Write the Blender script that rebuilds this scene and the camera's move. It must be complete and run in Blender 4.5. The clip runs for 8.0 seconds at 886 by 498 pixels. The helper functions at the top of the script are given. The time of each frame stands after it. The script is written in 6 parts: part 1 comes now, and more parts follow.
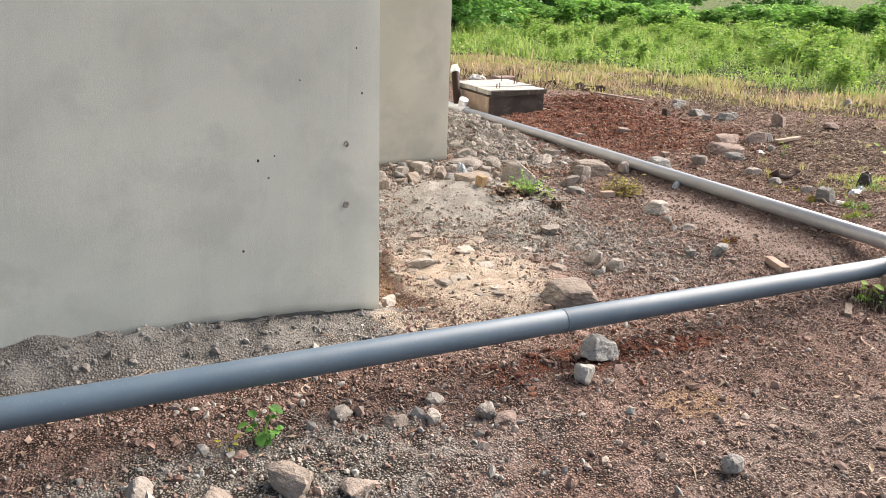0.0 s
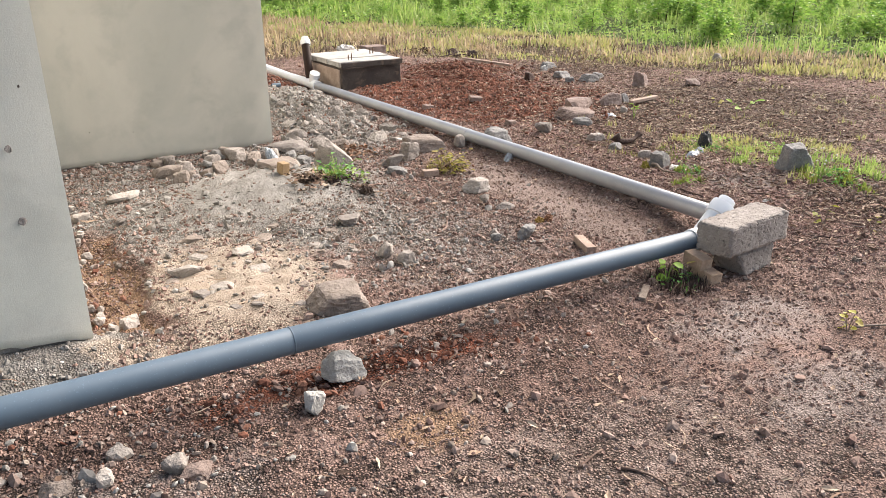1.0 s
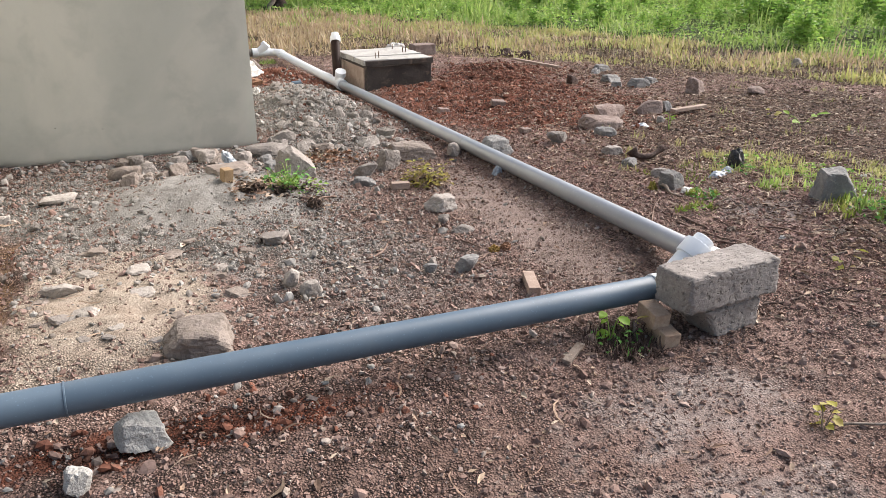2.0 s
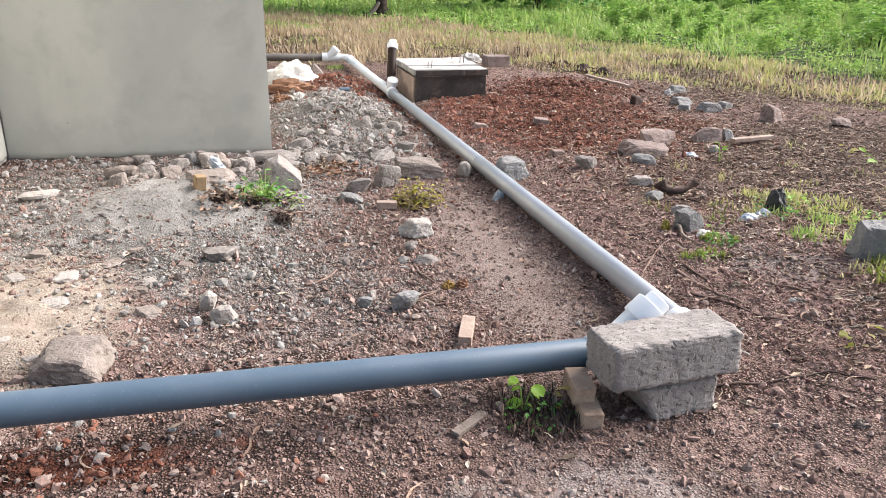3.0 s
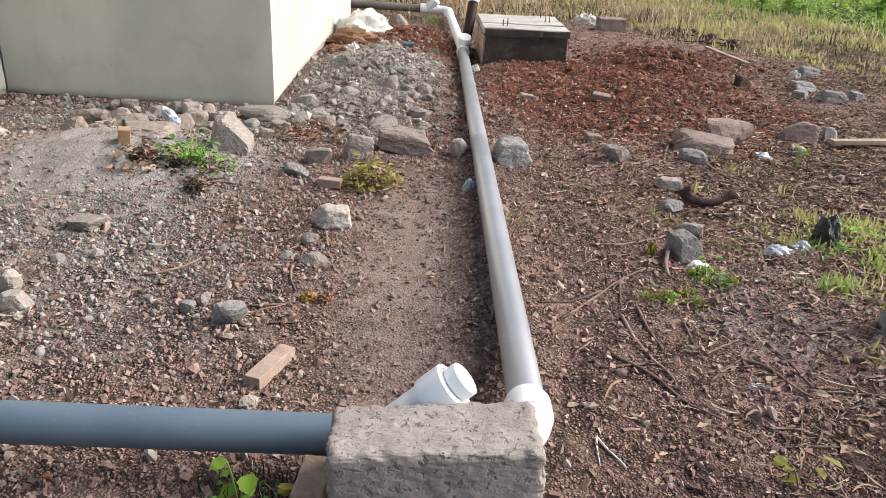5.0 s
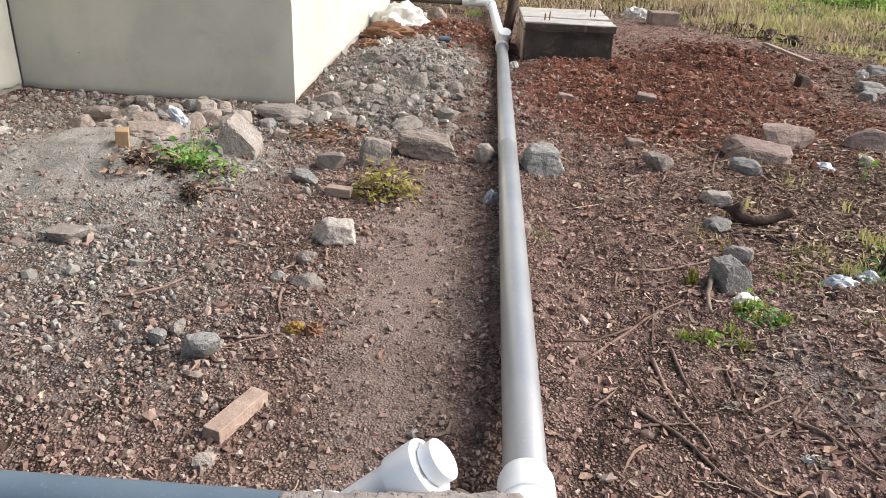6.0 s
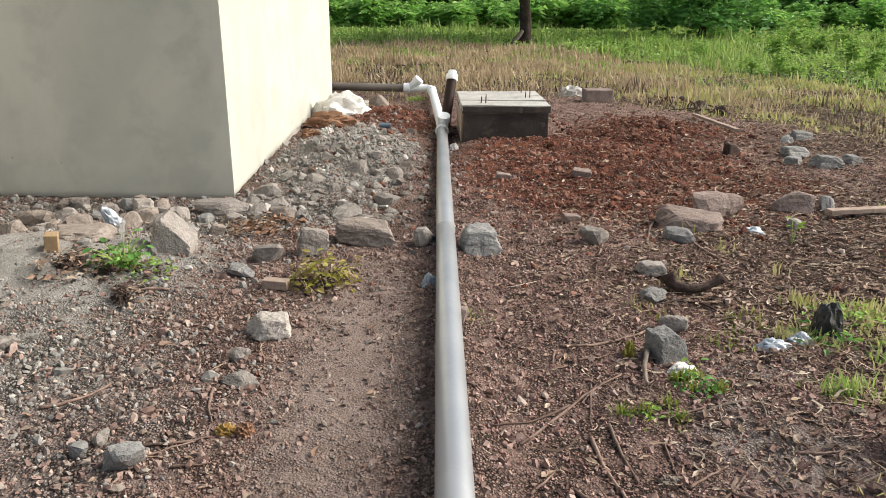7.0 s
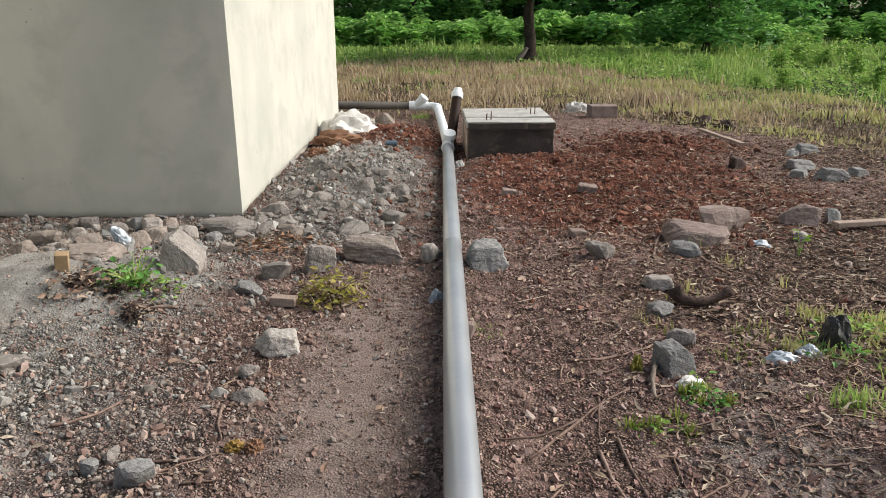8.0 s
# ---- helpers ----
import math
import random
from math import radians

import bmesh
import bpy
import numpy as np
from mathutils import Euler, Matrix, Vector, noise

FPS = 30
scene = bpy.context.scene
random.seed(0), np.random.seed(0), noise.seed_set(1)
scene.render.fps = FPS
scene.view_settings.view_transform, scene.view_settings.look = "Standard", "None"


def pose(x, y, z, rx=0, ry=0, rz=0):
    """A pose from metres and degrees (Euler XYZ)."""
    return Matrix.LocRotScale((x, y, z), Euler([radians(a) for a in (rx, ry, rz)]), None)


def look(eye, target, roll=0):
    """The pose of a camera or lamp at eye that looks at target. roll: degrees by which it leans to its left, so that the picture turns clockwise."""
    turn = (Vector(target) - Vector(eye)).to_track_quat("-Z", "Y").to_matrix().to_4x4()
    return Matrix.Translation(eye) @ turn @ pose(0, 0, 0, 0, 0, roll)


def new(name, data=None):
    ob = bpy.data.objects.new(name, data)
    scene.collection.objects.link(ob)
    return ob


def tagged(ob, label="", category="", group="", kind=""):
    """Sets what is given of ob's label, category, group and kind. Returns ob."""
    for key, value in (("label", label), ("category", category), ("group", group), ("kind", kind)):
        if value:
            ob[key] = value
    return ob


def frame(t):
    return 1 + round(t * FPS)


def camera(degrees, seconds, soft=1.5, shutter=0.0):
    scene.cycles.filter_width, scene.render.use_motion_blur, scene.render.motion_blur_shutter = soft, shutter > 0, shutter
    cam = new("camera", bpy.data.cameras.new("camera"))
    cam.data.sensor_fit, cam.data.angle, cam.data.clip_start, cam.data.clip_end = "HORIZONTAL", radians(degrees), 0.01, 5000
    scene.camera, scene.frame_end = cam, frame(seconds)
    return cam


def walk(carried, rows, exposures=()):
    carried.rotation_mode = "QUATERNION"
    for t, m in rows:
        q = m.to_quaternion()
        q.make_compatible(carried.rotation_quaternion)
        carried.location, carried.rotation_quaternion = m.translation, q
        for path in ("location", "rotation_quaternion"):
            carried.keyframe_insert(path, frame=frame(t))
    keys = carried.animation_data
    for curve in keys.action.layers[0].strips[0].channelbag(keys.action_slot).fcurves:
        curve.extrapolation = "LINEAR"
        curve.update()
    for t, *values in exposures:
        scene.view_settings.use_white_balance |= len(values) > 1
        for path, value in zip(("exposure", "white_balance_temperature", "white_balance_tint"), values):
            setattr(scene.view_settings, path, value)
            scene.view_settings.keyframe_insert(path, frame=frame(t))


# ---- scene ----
cam = camera(60.1, 8.0, soft=0.75)
PATH = [
    (0, (-3.722, -2.141, 1.334), (-2.924, -0.433, 0.667), 1.9),
    (0.2, (-3.598, -2.181, 1.338), (-2.787, -0.481, 0.666), 0.7),
    (0.5, (-3.36, -2.172, 1.321), (-2.562, -0.492, 0.585), 0.5),
    (0.7, (-3.187, -2.114, 1.304), (-2.286, -0.466, 0.616), 3.3),
    (1, (-2.901, -2.086, 1.323), (-1.958, -0.485, 0.582), -0.1),
    (1.2, (-2.732, -2.054, 1.316), (-1.783, -0.442, 0.607), -0.7),
    (1.5, (-2.445, -2.016, 1.264), (-1.687, -0.301, 0.569), 0.8),
    (1.7, (-2.274, -1.987, 1.272), (-1.626, -0.246, 0.531), 0.4),
    (2, (-1.995, -1.912, 1.233), (-1.277, -0.197, 0.494), -0.1),
    (2.2, (-1.815, -1.815, 1.205), (-0.972, -0.157, 0.47), 4.4),
    (3.3, (-1.113, -1.742, 1.191), (-0.752, 0.089, 0.47), 0.7),
    (3.5, (-0.991, -1.672, 1.184), (-0.598, 0.137, 0.426), 2.1),
    (3.7, (-0.863, -1.581, 1.196), (-0.427, 0.233, 0.476), 5.1),
    (4, (-0.715, -1.498, 1.177), (-0.241, 0.292, 0.421), 2.7),
    (4.2, (-0.621, -1.435, 1.173), (-0.320, 0.390, 0.410), 1.1),
    (4.5, (-0.441, -1.372, 1.144), (-0.357, 0.45, 0.324), 3.5),
    (4.7, (-0.342, -1.333, 1.146), (-0.295, 0.487, 0.318), 3.3),
    (5.8, (-0.138, -0.944, 1.107), (-0.124, 0.872, 0.269), 3.7),
    (6, (-0.124, -0.922, 1.107), (-0.206, 0.887, 0.257), 2.8),
    (6.2, (-0.103, -0.907, 1.116), (-0.218, 0.916, 0.301), 1.3),
    (6.5, (-0.062, -0.902, 1.118), (-0.146, 0.936, 0.333), 1.8),
    (6.7, (-0.047, -0.898, 1.130), (-0.057, 0.961, 0.395), 1.7),
    (7, (-0.037, -0.906, 1.128), (-0.025, 0.983, 0.471), 0.5),
    (7.5, (-0.037, -0.916, 1.129), (-0.032, 0.982, 0.499), 0.2),
    (8, (-0.037, -0.921, 1.128), (-0.043, 0.983, 0.513), -0.2),
]
walk(cam, [(t, look(eye, target, roll)) for t, eye, target, roll in PATH],
     [(0, 0.83, 6850, 10), (.5, 0.88, 6850, 10), (1, 0.82, 6700, 10), (1.5, 0.58, 6600, 10), (2, 0.52, 6400, 10), (3.5, 0.90, 6150, 10), (4, 0.76, 6250, 10),
      (4.5, 0.40, 6350, 10), (6, 0.35, 6400, 9), (6.5, 0.35, 6450, 8), (7, 0.24, 6550, 5), (7.5, 0.01, 6450, 5), (8, -0.01, 6350, 5)])

# ---------------------------------------------------------------- light
SUN_UP, SUN_ROUND = 36.0, 10.0      # elevation, and turn from +x towards +y
world = bpy.data.worlds.new("world")
scene.world = world
world.use_nodes = True
sky = world.node_tree.nodes.new("ShaderNodeTexSky")
sky.sky_type, sky.sun_disc = "NISHITA", False
sky.sun_elevation, sky.sun_rotation = radians(SUN_UP), radians(90 - SUN_ROUND)
sky.air_density, sky.dust_density = 1.0, 1.5
haze = world.node_tree.nodes.new("ShaderNodeHueSaturation")
haze.inputs["Saturation"].default_value = 0.8
world.node_tree.links.new(sky.outputs[0], haze.inputs["Color"])
world.node_tree.links.new(haze.outputs[0], world.node_tree.nodes["Background"].inputs[0])
world.node_tree.nodes["Background"].inputs[1].default_value = 0.115
sun = new("sun", bpy.data.lights.new("sun", "SUN"))
sun.data.energy, sun.data.angle, sun.data.color = 6.5, radians(56), (1.0, 0.905, 0.83)
sun.matrix_world = look((20 * math.cos(radians(SUN_ROUND)), 20 * math.sin(radians(SUN_ROUND)), 20 * math.tan(radians(SUN_UP))), (0, 0, 0))


# ---------------------------------------------------------------- materials
class Nodes:
    """A small builder for node materials."""

    def __init__(self, name, rough=0.9, metal=0.0, gloss=0.3):
        self.m = bpy.data.materials.new(name)
        self.m.use_nodes = True
        self.t = self.m.node_tree
        self.b = self.t.nodes["Principled BSDF"]
        self.b.inputs["Roughness"].default_value = rough
        self.b.inputs["Metallic"].default_value = metal
        self.b.inputs["Specular IOR Level"].default_value = gloss
        co = self.t.nodes.new("ShaderNodeNewGeometry")
        self.pos, self.island = co.outputs["Position"], co.outputs["Random Per Island"]
        self.ob = self.t.nodes.new("ShaderNodeTexCoord").outputs["Object"]
        self.rnd = self.t.nodes.new("ShaderNodeObjectInfo").outputs["Random"]

    def put(self, value, socket):
        if isinstance(value, bpy.types.NodeSocket):
            self.t.links.new(value, socket)
        elif isinstance(value, tuple):
            socket.default_value = (*value, 1.0) if len(value) == 3 else value
        else:
            socket.default_value = value

    def noise(self, scale, detail=4.0, rough=0.6, where=None, warp=0.0):
        n = self.t.nodes.new("ShaderNodeTexNoise")
        n.inputs["Scale"].default_value, n.inputs["Detail"].default_value = scale, detail
        n.inputs["Roughness"].default_value, n.inputs["Distortion"].default_value = rough, warp
        self.t.links.new(where or self.pos, n.inputs["Vector"])
        return n.outputs["Fac"]

    def cells(self, scale, where=None, feature="F1"):
        n = self.t.nodes.new("ShaderNodeTexVoronoi")
        n.feature = feature
        n.inputs["Scale"].default_value = scale
        self.t.links.new(where or self.pos, n.inputs["Vector"])
        return n

    def ramp(self, fac, lo, hi, a=0.0, b=1.0):
        n = self.t.nodes.new("ShaderNodeMapRange")
        n.interpolation_type = "SMOOTHSTEP"
        for k, v in zip(("Value", "From Min", "From Max", "To Min", "To Max"), (fac, lo, hi, a, b)):
            self.put(v, n.inputs[k])
        return n.outputs[0]

    def mix(self, fac, a, b, blend="MIX"):
        n = self.t.nodes.new("ShaderNodeMix")
        n.data_type, n.blend_type = "RGBA", blend
        self.put(fac, n.inputs[0])
        self.put(a, n.inputs[6])
        self.put(b, n.inputs[7])
        return n.outputs[2]

    def math(self, op, a, b=0.5):
        n = self.t.nodes.new("ShaderNodeMath")
        n.operation = op
        self.put(a, n.inputs[0])
        self.put(b, n.inputs[1])
        return n.outputs[0]

    def attr(self, name):
        n = self.t.nodes.new("ShaderNodeAttribute")
        n.attribute_name = name
        return n.outputs["Fac"]

    def bump(self, height, strength=0.4, distance=0.01, under=None):
        n = self.t.nodes.new("ShaderNodeBump")
        n.inputs["Strength"].default_value, n.inputs["Distance"].default_value = strength, distance
        self.put(height, n.inputs["Height"])
        if under:
            self.t.links.new(under, n.inputs["Normal"])
        return n.outputs[0]

    def done(self, colour, normal=None, rough=None):
        self.put(colour, self.b.inputs["Base Color"])
        if normal:
            self.t.links.new(normal, self.b.inputs["Normal"])
        if rough is not None:
            self.put(rough, self.b.inputs["Roughness"])
        return self.m


def mottled(name, a, b, spots=None, scale=6.0, fine=70.0, rough=0.92, relief=0.5, depth=0.004, gloss=0.25, vary=0.0, local=True, metal=0.0, pits=0.0):
    """Two tones in soft patches, fine grain over them, bump, and a tone of its own for every object and island."""
    k = Nodes(name, rough, metal, gloss)
    w = k.ob if local else k.pos
    c = k.mix(k.ramp(k.noise(scale, 5.0, 0.65, w, 0.3), 0.35, 0.65), a, b)
    grain = k.noise(fine, 4.0, 0.7, w)
    c = k.mix(k.ramp(grain, 0.25, 0.75, 0.0, 0.5), c, tuple(v * 0.62 for v in a))
    if spots:
        c = k.mix(k.ramp(k.noise(scale * 2.7, 3.0, 0.6, w, 0.6), 0.58, 0.72, 0.0, 0.8), c, spots)
    h = grain
    if pits:
        patch = k.ramp(k.noise(scale * 2.2, 3.0, 0.6, w), 0.4, 0.62, 0.35, 1.0)
        pit = k.ramp(k.noise(fine * 0.4, 3.0, 0.6, w, 0.3), 0.34, 0.43)
        # pits get the shade of their hollows as a darker colour
        c = k.mix(k.math("MULTIPLY", k.math("MULTIPLY", k.math("SUBTRACT", 1.0, pit), patch), pits), c, tuple(v2 * 0.28 for v2 in a))
        h = k.math("ADD", k.math("ADD", k.math("MULTIPLY", grain, 0.6), k.math("MULTIPLY", pit, 2.4)), k.math("MULTIPLY", k.noise(24.0, 4.0, 0.65, w), 1.8))
    if vary:
        tone = k.math("ADD", k.math("FRACT", k.math("ADD", k.rnd, k.island)), 0.0)
        c = k.mix(1.0, c, k.mix(tone, (1 - vary,) * 3, (1 + vary,) * 3), "MULTIPLY")
    return k.done(c, k.bump(h, relief, depth))


def tinted(name, tones, rough=0.9, gloss=0.2, fine=90.0, relief=0.3):
    """Pieces of many tones: every island takes a colour between those given."""
    k = Nodes(name, rough, 0.0, gloss)
    n = k.t.nodes.new("ShaderNodeValToRGB")
    while len(n.color_ramp.elements) < len(tones):
        n.color_ramp.elements.new(0.5)
    for i, (e, c) in enumerate(zip(n.color_ramp.elements, tones)):
        e.position, e.color = i / (len(tones) - 1), (*c, 1.0)
    k.put(k.math("FRACT", k.math("ADD", k.island, k.rnd)), n.inputs["Fac"])
    g = k.noise(fine, 3.0, 0.7)
    c = k.mix(k.ramp(g, 0.3, 0.7, 0.0, 0.35), n.outputs["Color"], (0.03, 0.025, 0.02))
    return k.done(c, k.bump(g, relief, 0.003))


def leafy(name, tones, rough=0.55):
    """Leaves that let some light through."""
    k = Nodes(name, rough, 0.0, 0.3)
    n = k.t.nodes.new("ShaderNodeValToRGB")
    while len(n.color_ramp.elements) < len(tones):
        n.color_ramp.elements.new(0.5)
    for i, (e, c) in enumerate(zip(n.color_ramp.elements, tones)):
        e.position, e.color = i / (len(tones) - 1), (*c, 1.0)
    k.put(k.math("FRACT", k.math("ADD", k.island, k.rnd)), n.inputs["Fac"])
    c = k.mix(k.ramp(k.noise(3.0, 3.0), 0.35, 0.65, 0.0, 0.4), n.outputs["Color"], tuple(v * 0.55 for v in tones[0]))
    k.put(c, k.b.inputs["Base Color"])
    tr = k.t.nodes.new("ShaderNodeBsdfTranslucent")
    k.put(c, tr.inputs["Color"])
    sh = k.t.nodes.new("ShaderNodeMixShader")
    sh.inputs[0].default_value = 0.42
    k.t.links.new(k.b.outputs[0], sh.inputs[1])
    k.t.links.new(tr.outputs[0], sh.inputs[2])
    k.t.links.new(sh.outputs[0], k.t.nodes["Material Output"].inputs["Surface"])
    return k.m


def ground_material():
    k = Nodes("soil", 0.95, 0.0, 0.15)
    big, mid, fine = k.noise(1.1, 4.0, 0.6, None, 0.4), k.noise(7.0, 5.0, 0.7), k.noise(60.0, 5.0, 0.75)
    c = k.mix(k.ramp(big, 0.35, 0.65), (0.235, 0.156, 0.13), (0.34, 0.238, 0.203))
    c = k.mix(k.ramp(mid, 0.42, 0.68, 0.0, 0.6), c, (0.115, 0.072, 0.057))
    red = k.mix(k.ramp(mid, 0.3, 0.7), (0.115, 0.042, 0.027), (0.265, 0.10, 0.062))
    grey = k.mix(k.ramp(mid, 0.35, 0.65), (0.235, 0.222, 0.202), (0.335, 0.32, 0.295))
    pale = k.mix(k.ramp(mid, 0.3, 0.7), (0.32, 0.258, 0.205), (0.45, 0.385, 0.315))
    dark = k.mix(k.ramp(mid, 0.35, 0.65), (0.28, 0.176, 0.152), (0.42, 0.284, 0.249))
    path = k.mix(k.ramp(mid, 0.35, 0.65), (0.25, 0.188, 0.16), (0.315, 0.246, 0.215))
    humus = k.mix(k.ramp(mid, 0.35, 0.65), (0.06, 0.036, 0.027), (0.175, 0.108, 0.082))
    ochre = k.mix(k.ramp(mid, 0.35, 0.65), (0.27, 0.175, 0.115), (0.36, 0.245, 0.165))
    dusty = k.mix(k.ramp(mid, 0.35, 0.65), (0.235, 0.19, 0.172), (0.315, 0.264, 0.24))
    straw = k.mix(k.ramp(mid, 0.35, 0.65), (0.07, 0.05, 0.028), (0.24, 0.185, 0.105))
    green = k.mix(k.ramp(mid, 0.35, 0.65), (0.035, 0.065, 0.013), (0.12, 0.18, 0.04))
    edge = k.math("MULTIPLY", k.math("SUBTRACT", mid, 0.5), 0.9)
    for name, tone in (("path", path), ("dark", dark), ("dusty", dusty), ("ochre", ochre), ("humus", humus), ("red", red), ("grey", grey), ("pale", pale), ("straw", straw), ("green", green)):
        c = k.mix(k.ramp(k.math("ADD", k.attr(name), edge), 0.3, 0.62), c, tone)
    v = k.cells(115.0)
    v2 = k.cells(240.0)
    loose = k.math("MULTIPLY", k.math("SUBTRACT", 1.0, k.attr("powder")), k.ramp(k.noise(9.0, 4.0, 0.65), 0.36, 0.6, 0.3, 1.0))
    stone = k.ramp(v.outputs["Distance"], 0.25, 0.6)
    tone = k.t.nodes.new("ShaderNodeSeparateColor")
    k.t.links.new(v.outputs["Color"], tone.inputs[0])
    c = k.mix(k.math("MULTIPLY", loose, 0.8), c, k.mix(tone.outputs[0], (0.5, 0.48, 0.47), (1.95, 1.9, 1.86)), "MULTIPLY")
    # shade between the grains, painted near-black along the cell edges
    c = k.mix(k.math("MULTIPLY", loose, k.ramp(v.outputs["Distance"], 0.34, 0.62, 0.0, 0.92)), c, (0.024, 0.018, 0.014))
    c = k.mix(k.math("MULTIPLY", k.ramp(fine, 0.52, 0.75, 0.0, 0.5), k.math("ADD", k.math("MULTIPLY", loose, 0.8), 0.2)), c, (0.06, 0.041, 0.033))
    h = k.math("SUBTRACT", k.math("MULTIPLY", fine, 0.8), k.math("MULTIPLY", loose, k.math("ADD", stone, k.math("MULTIPLY", v2.outputs["Distance"], 0.4))))
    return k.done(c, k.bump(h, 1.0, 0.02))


def plaster_material(name, a, b):
    k = Nodes(name, 0.88, 0.0, 0.3)
    c = k.mix(k.ramp(k.noise(1.3, 5.0, 0.6, None, 0.5), 0.35, 0.68), a, b)
    c = k.mix(k.ramp(k.noise(4.0, 5.0, 0.6, None, 0.3), 0.46, 0.7, 0.0, 0.6), c, tuple(v * 0.86 for v in a))
    streak = k.t.nodes.new("ShaderNodeMapping")
    streak.inputs["Scale"].default_value = (5.0, 5.0, 0.5)
    k.t.links.new(k.pos, streak.inputs["Vector"])
    c = k.mix(k.ramp(k.noise(1.4, 4.0, 0.6, streak.outputs[0], 0.2), 0.55, 0.8, 0.0, 0.2), c, (a[0] * 0.88, a[1] * 0.84, a[2] * 0.8))
    pit = k.cells(9.0).outputs["Distance"]
    spot = k.math("MULTIPLY", k.ramp(pit, 0.035, 0.05, 1.0, 0.0), k.ramp(k.noise(3.0, 2.0), 0.56, 0.59))
    c = k.mix(k.math("MULTIPLY", spot, 0.75), c, (0.13, 0.12, 0.10))
    g = k.noise(220.0, 3.0, 0.7)
    c = k.mix(k.ramp(g, 0.4, 0.7, 0.0, 0.16), c, (0.30, 0.29, 0.25))
    trowel = k.noise(3.0, 3.0, 0.5, streak.outputs[0], 0.6)
    h = k.math("SUBTRACT", k.math("ADD", g, k.math("MULTIPLY", trowel, 1.2)), k.math("MULTIPLY", spot, 3.0))
    return k.done(c, k.bump(h, 0.28, 0.003))


def pipe_material(name, a, b, rough, coat=0.0, gloss=0.9, ior=1.5, grime=0.4):
    k = Nodes(name, rough, 0.0, gloss)
    k.b.inputs["IOR"].default_value = ior
    k.b.inputs["Coat Weight"].default_value, k.b.inputs["Coat Roughness"].default_value = coat, 0.2
    c = k.mix(k.ramp(k.noise(4.0, 4.0, 0.6), 0.35, 0.65), a, b)
    dust = k.ramp(k.noise(11.0, 6.0, 0.7, None, 0.4), 0.5, 0.85, 0.0, grime)
    c = k.mix(dust, c, tuple(0.75 * v + w for v, w in zip(a, (0.07, 0.06, 0.05))))
    scratch = k.noise(140.0, 2.0, 0.6)
    c = k.mix(k.ramp(scratch, 0.62, 0.72, 0.0, 0.4), c, tuple(min(0.8, v * 1.9) for v in a))
    return k.done(c, k.bump(scratch, 0.06, 0.001), k.math("ADD", k.math("MULTIPLY", dust, 0.6), rough))


SOIL = ground_material()
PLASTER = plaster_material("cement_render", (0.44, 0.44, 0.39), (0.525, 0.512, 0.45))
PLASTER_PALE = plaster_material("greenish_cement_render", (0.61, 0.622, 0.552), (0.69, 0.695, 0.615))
PVC = pipe_material("grey_plastic_pipe", (0.078, 0.117, 0.158), (0.096, 0.136, 0.178), 0.46, 0.0, 0.45)
# dusty, and lightened well above PVC to carry the sun's sheen in its colour
PVC_DUSTY_LIT = pipe_material("dusty_sunlit_grey_pipe", (0.225, 0.237, 0.257), (0.275, 0.284, 0.30), 0.42, 0.7, 0.9, 1.7, 0.14)
PVC_DARK = pipe_material("dirty_brown_grey_pipe", (0.10, 0.088, 0.076), (0.15, 0.132, 0.115), 0.5, 0.0, 0.5)
WHITE = pipe_material("white_plastic", (0.81, 0.835, 0.86), (0.76, 0.785, 0.81), 0.34)
BROWNPIPE = pipe_material("tarred_pipe", (0.022, 0.012, 0.009), (0.038, 0.019, 0.013), 0.6, 0.0, 0.2, 1.45, 0.15)
BLOCK = mottled("sandcrete", (0.275, 0.248, 0.227), (0.365, 0.332, 0.305), (0.222, 0.198, 0.178), 7.0, 150.0, 0.96, 0.55, 0.006, pits=0.75)
STONE = mottled("grey_stone", (0.268, 0.238, 0.213), (0.365, 0.33, 0.30), (0.19, 0.163, 0.142), 12.0, 60.0, 0.92, 0.9, 0.01, vary=0.18)
BLUESTONE = mottled("blue_grey_stone", (0.215, 0.21, 0.202), (0.30, 0.293, 0.281), (0.35, 0.322, 0.285), 12.0, 60.0, 0.9, 0.9, 0.01, vary=0.15)
REDSTONE = mottled("reddish_stone", (0.225, 0.168, 0.145), (0.325, 0.258, 0.228), (0.17, 0.122, 0.104), 10.0, 60.0, 0.92, 0.9, 0.01, vary=0.13)
CONCRETE = mottled("rough_concrete", (0.335, 0.302, 0.27), (0.435, 0.402, 0.365), (0.235, 0.205, 0.178), 10.0, 60.0, 0.95, 0.9, 0.01, vary=0.16)
PALESTONE = mottled("pale_mortar_stone", (0.41, 0.40, 0.375), (0.52, 0.51, 0.48), (0.31, 0.295, 0.27), 10.0, 60.0, 0.95, 0.9, 0.01, vary=0.08)
TAR = mottled("damp_dark_cement", (0.042, 0.033, 0.029), (0.08, 0.063, 0.053), (0.13, 0.095, 0.07), 5.0, 60.0, 0.75, 0.7, 0.005, 0.4)
SLAB = mottled("slab_cement", (0.37, 0.36, 0.34), (0.50, 0.49, 0.46), (0.25, 0.228, 0.20), 5.0, 60.0, 0.85, 0.6, 0.004)
TIMBER = mottled("raw_timber", (0.31, 0.232, 0.187), (0.42, 0.33, 0.268), (0.18, 0.127, 0.098), 11.0, 120.0, 0.88, 0.7, 0.004, vary=0.15)
PROPWOOD = mottled("tan_timber", (0.42, 0.295, 0.205), (0.54, 0.405, 0.295), (0.27, 0.18, 0.125), 11.0, 120.0, 0.88, 0.7, 0.004)
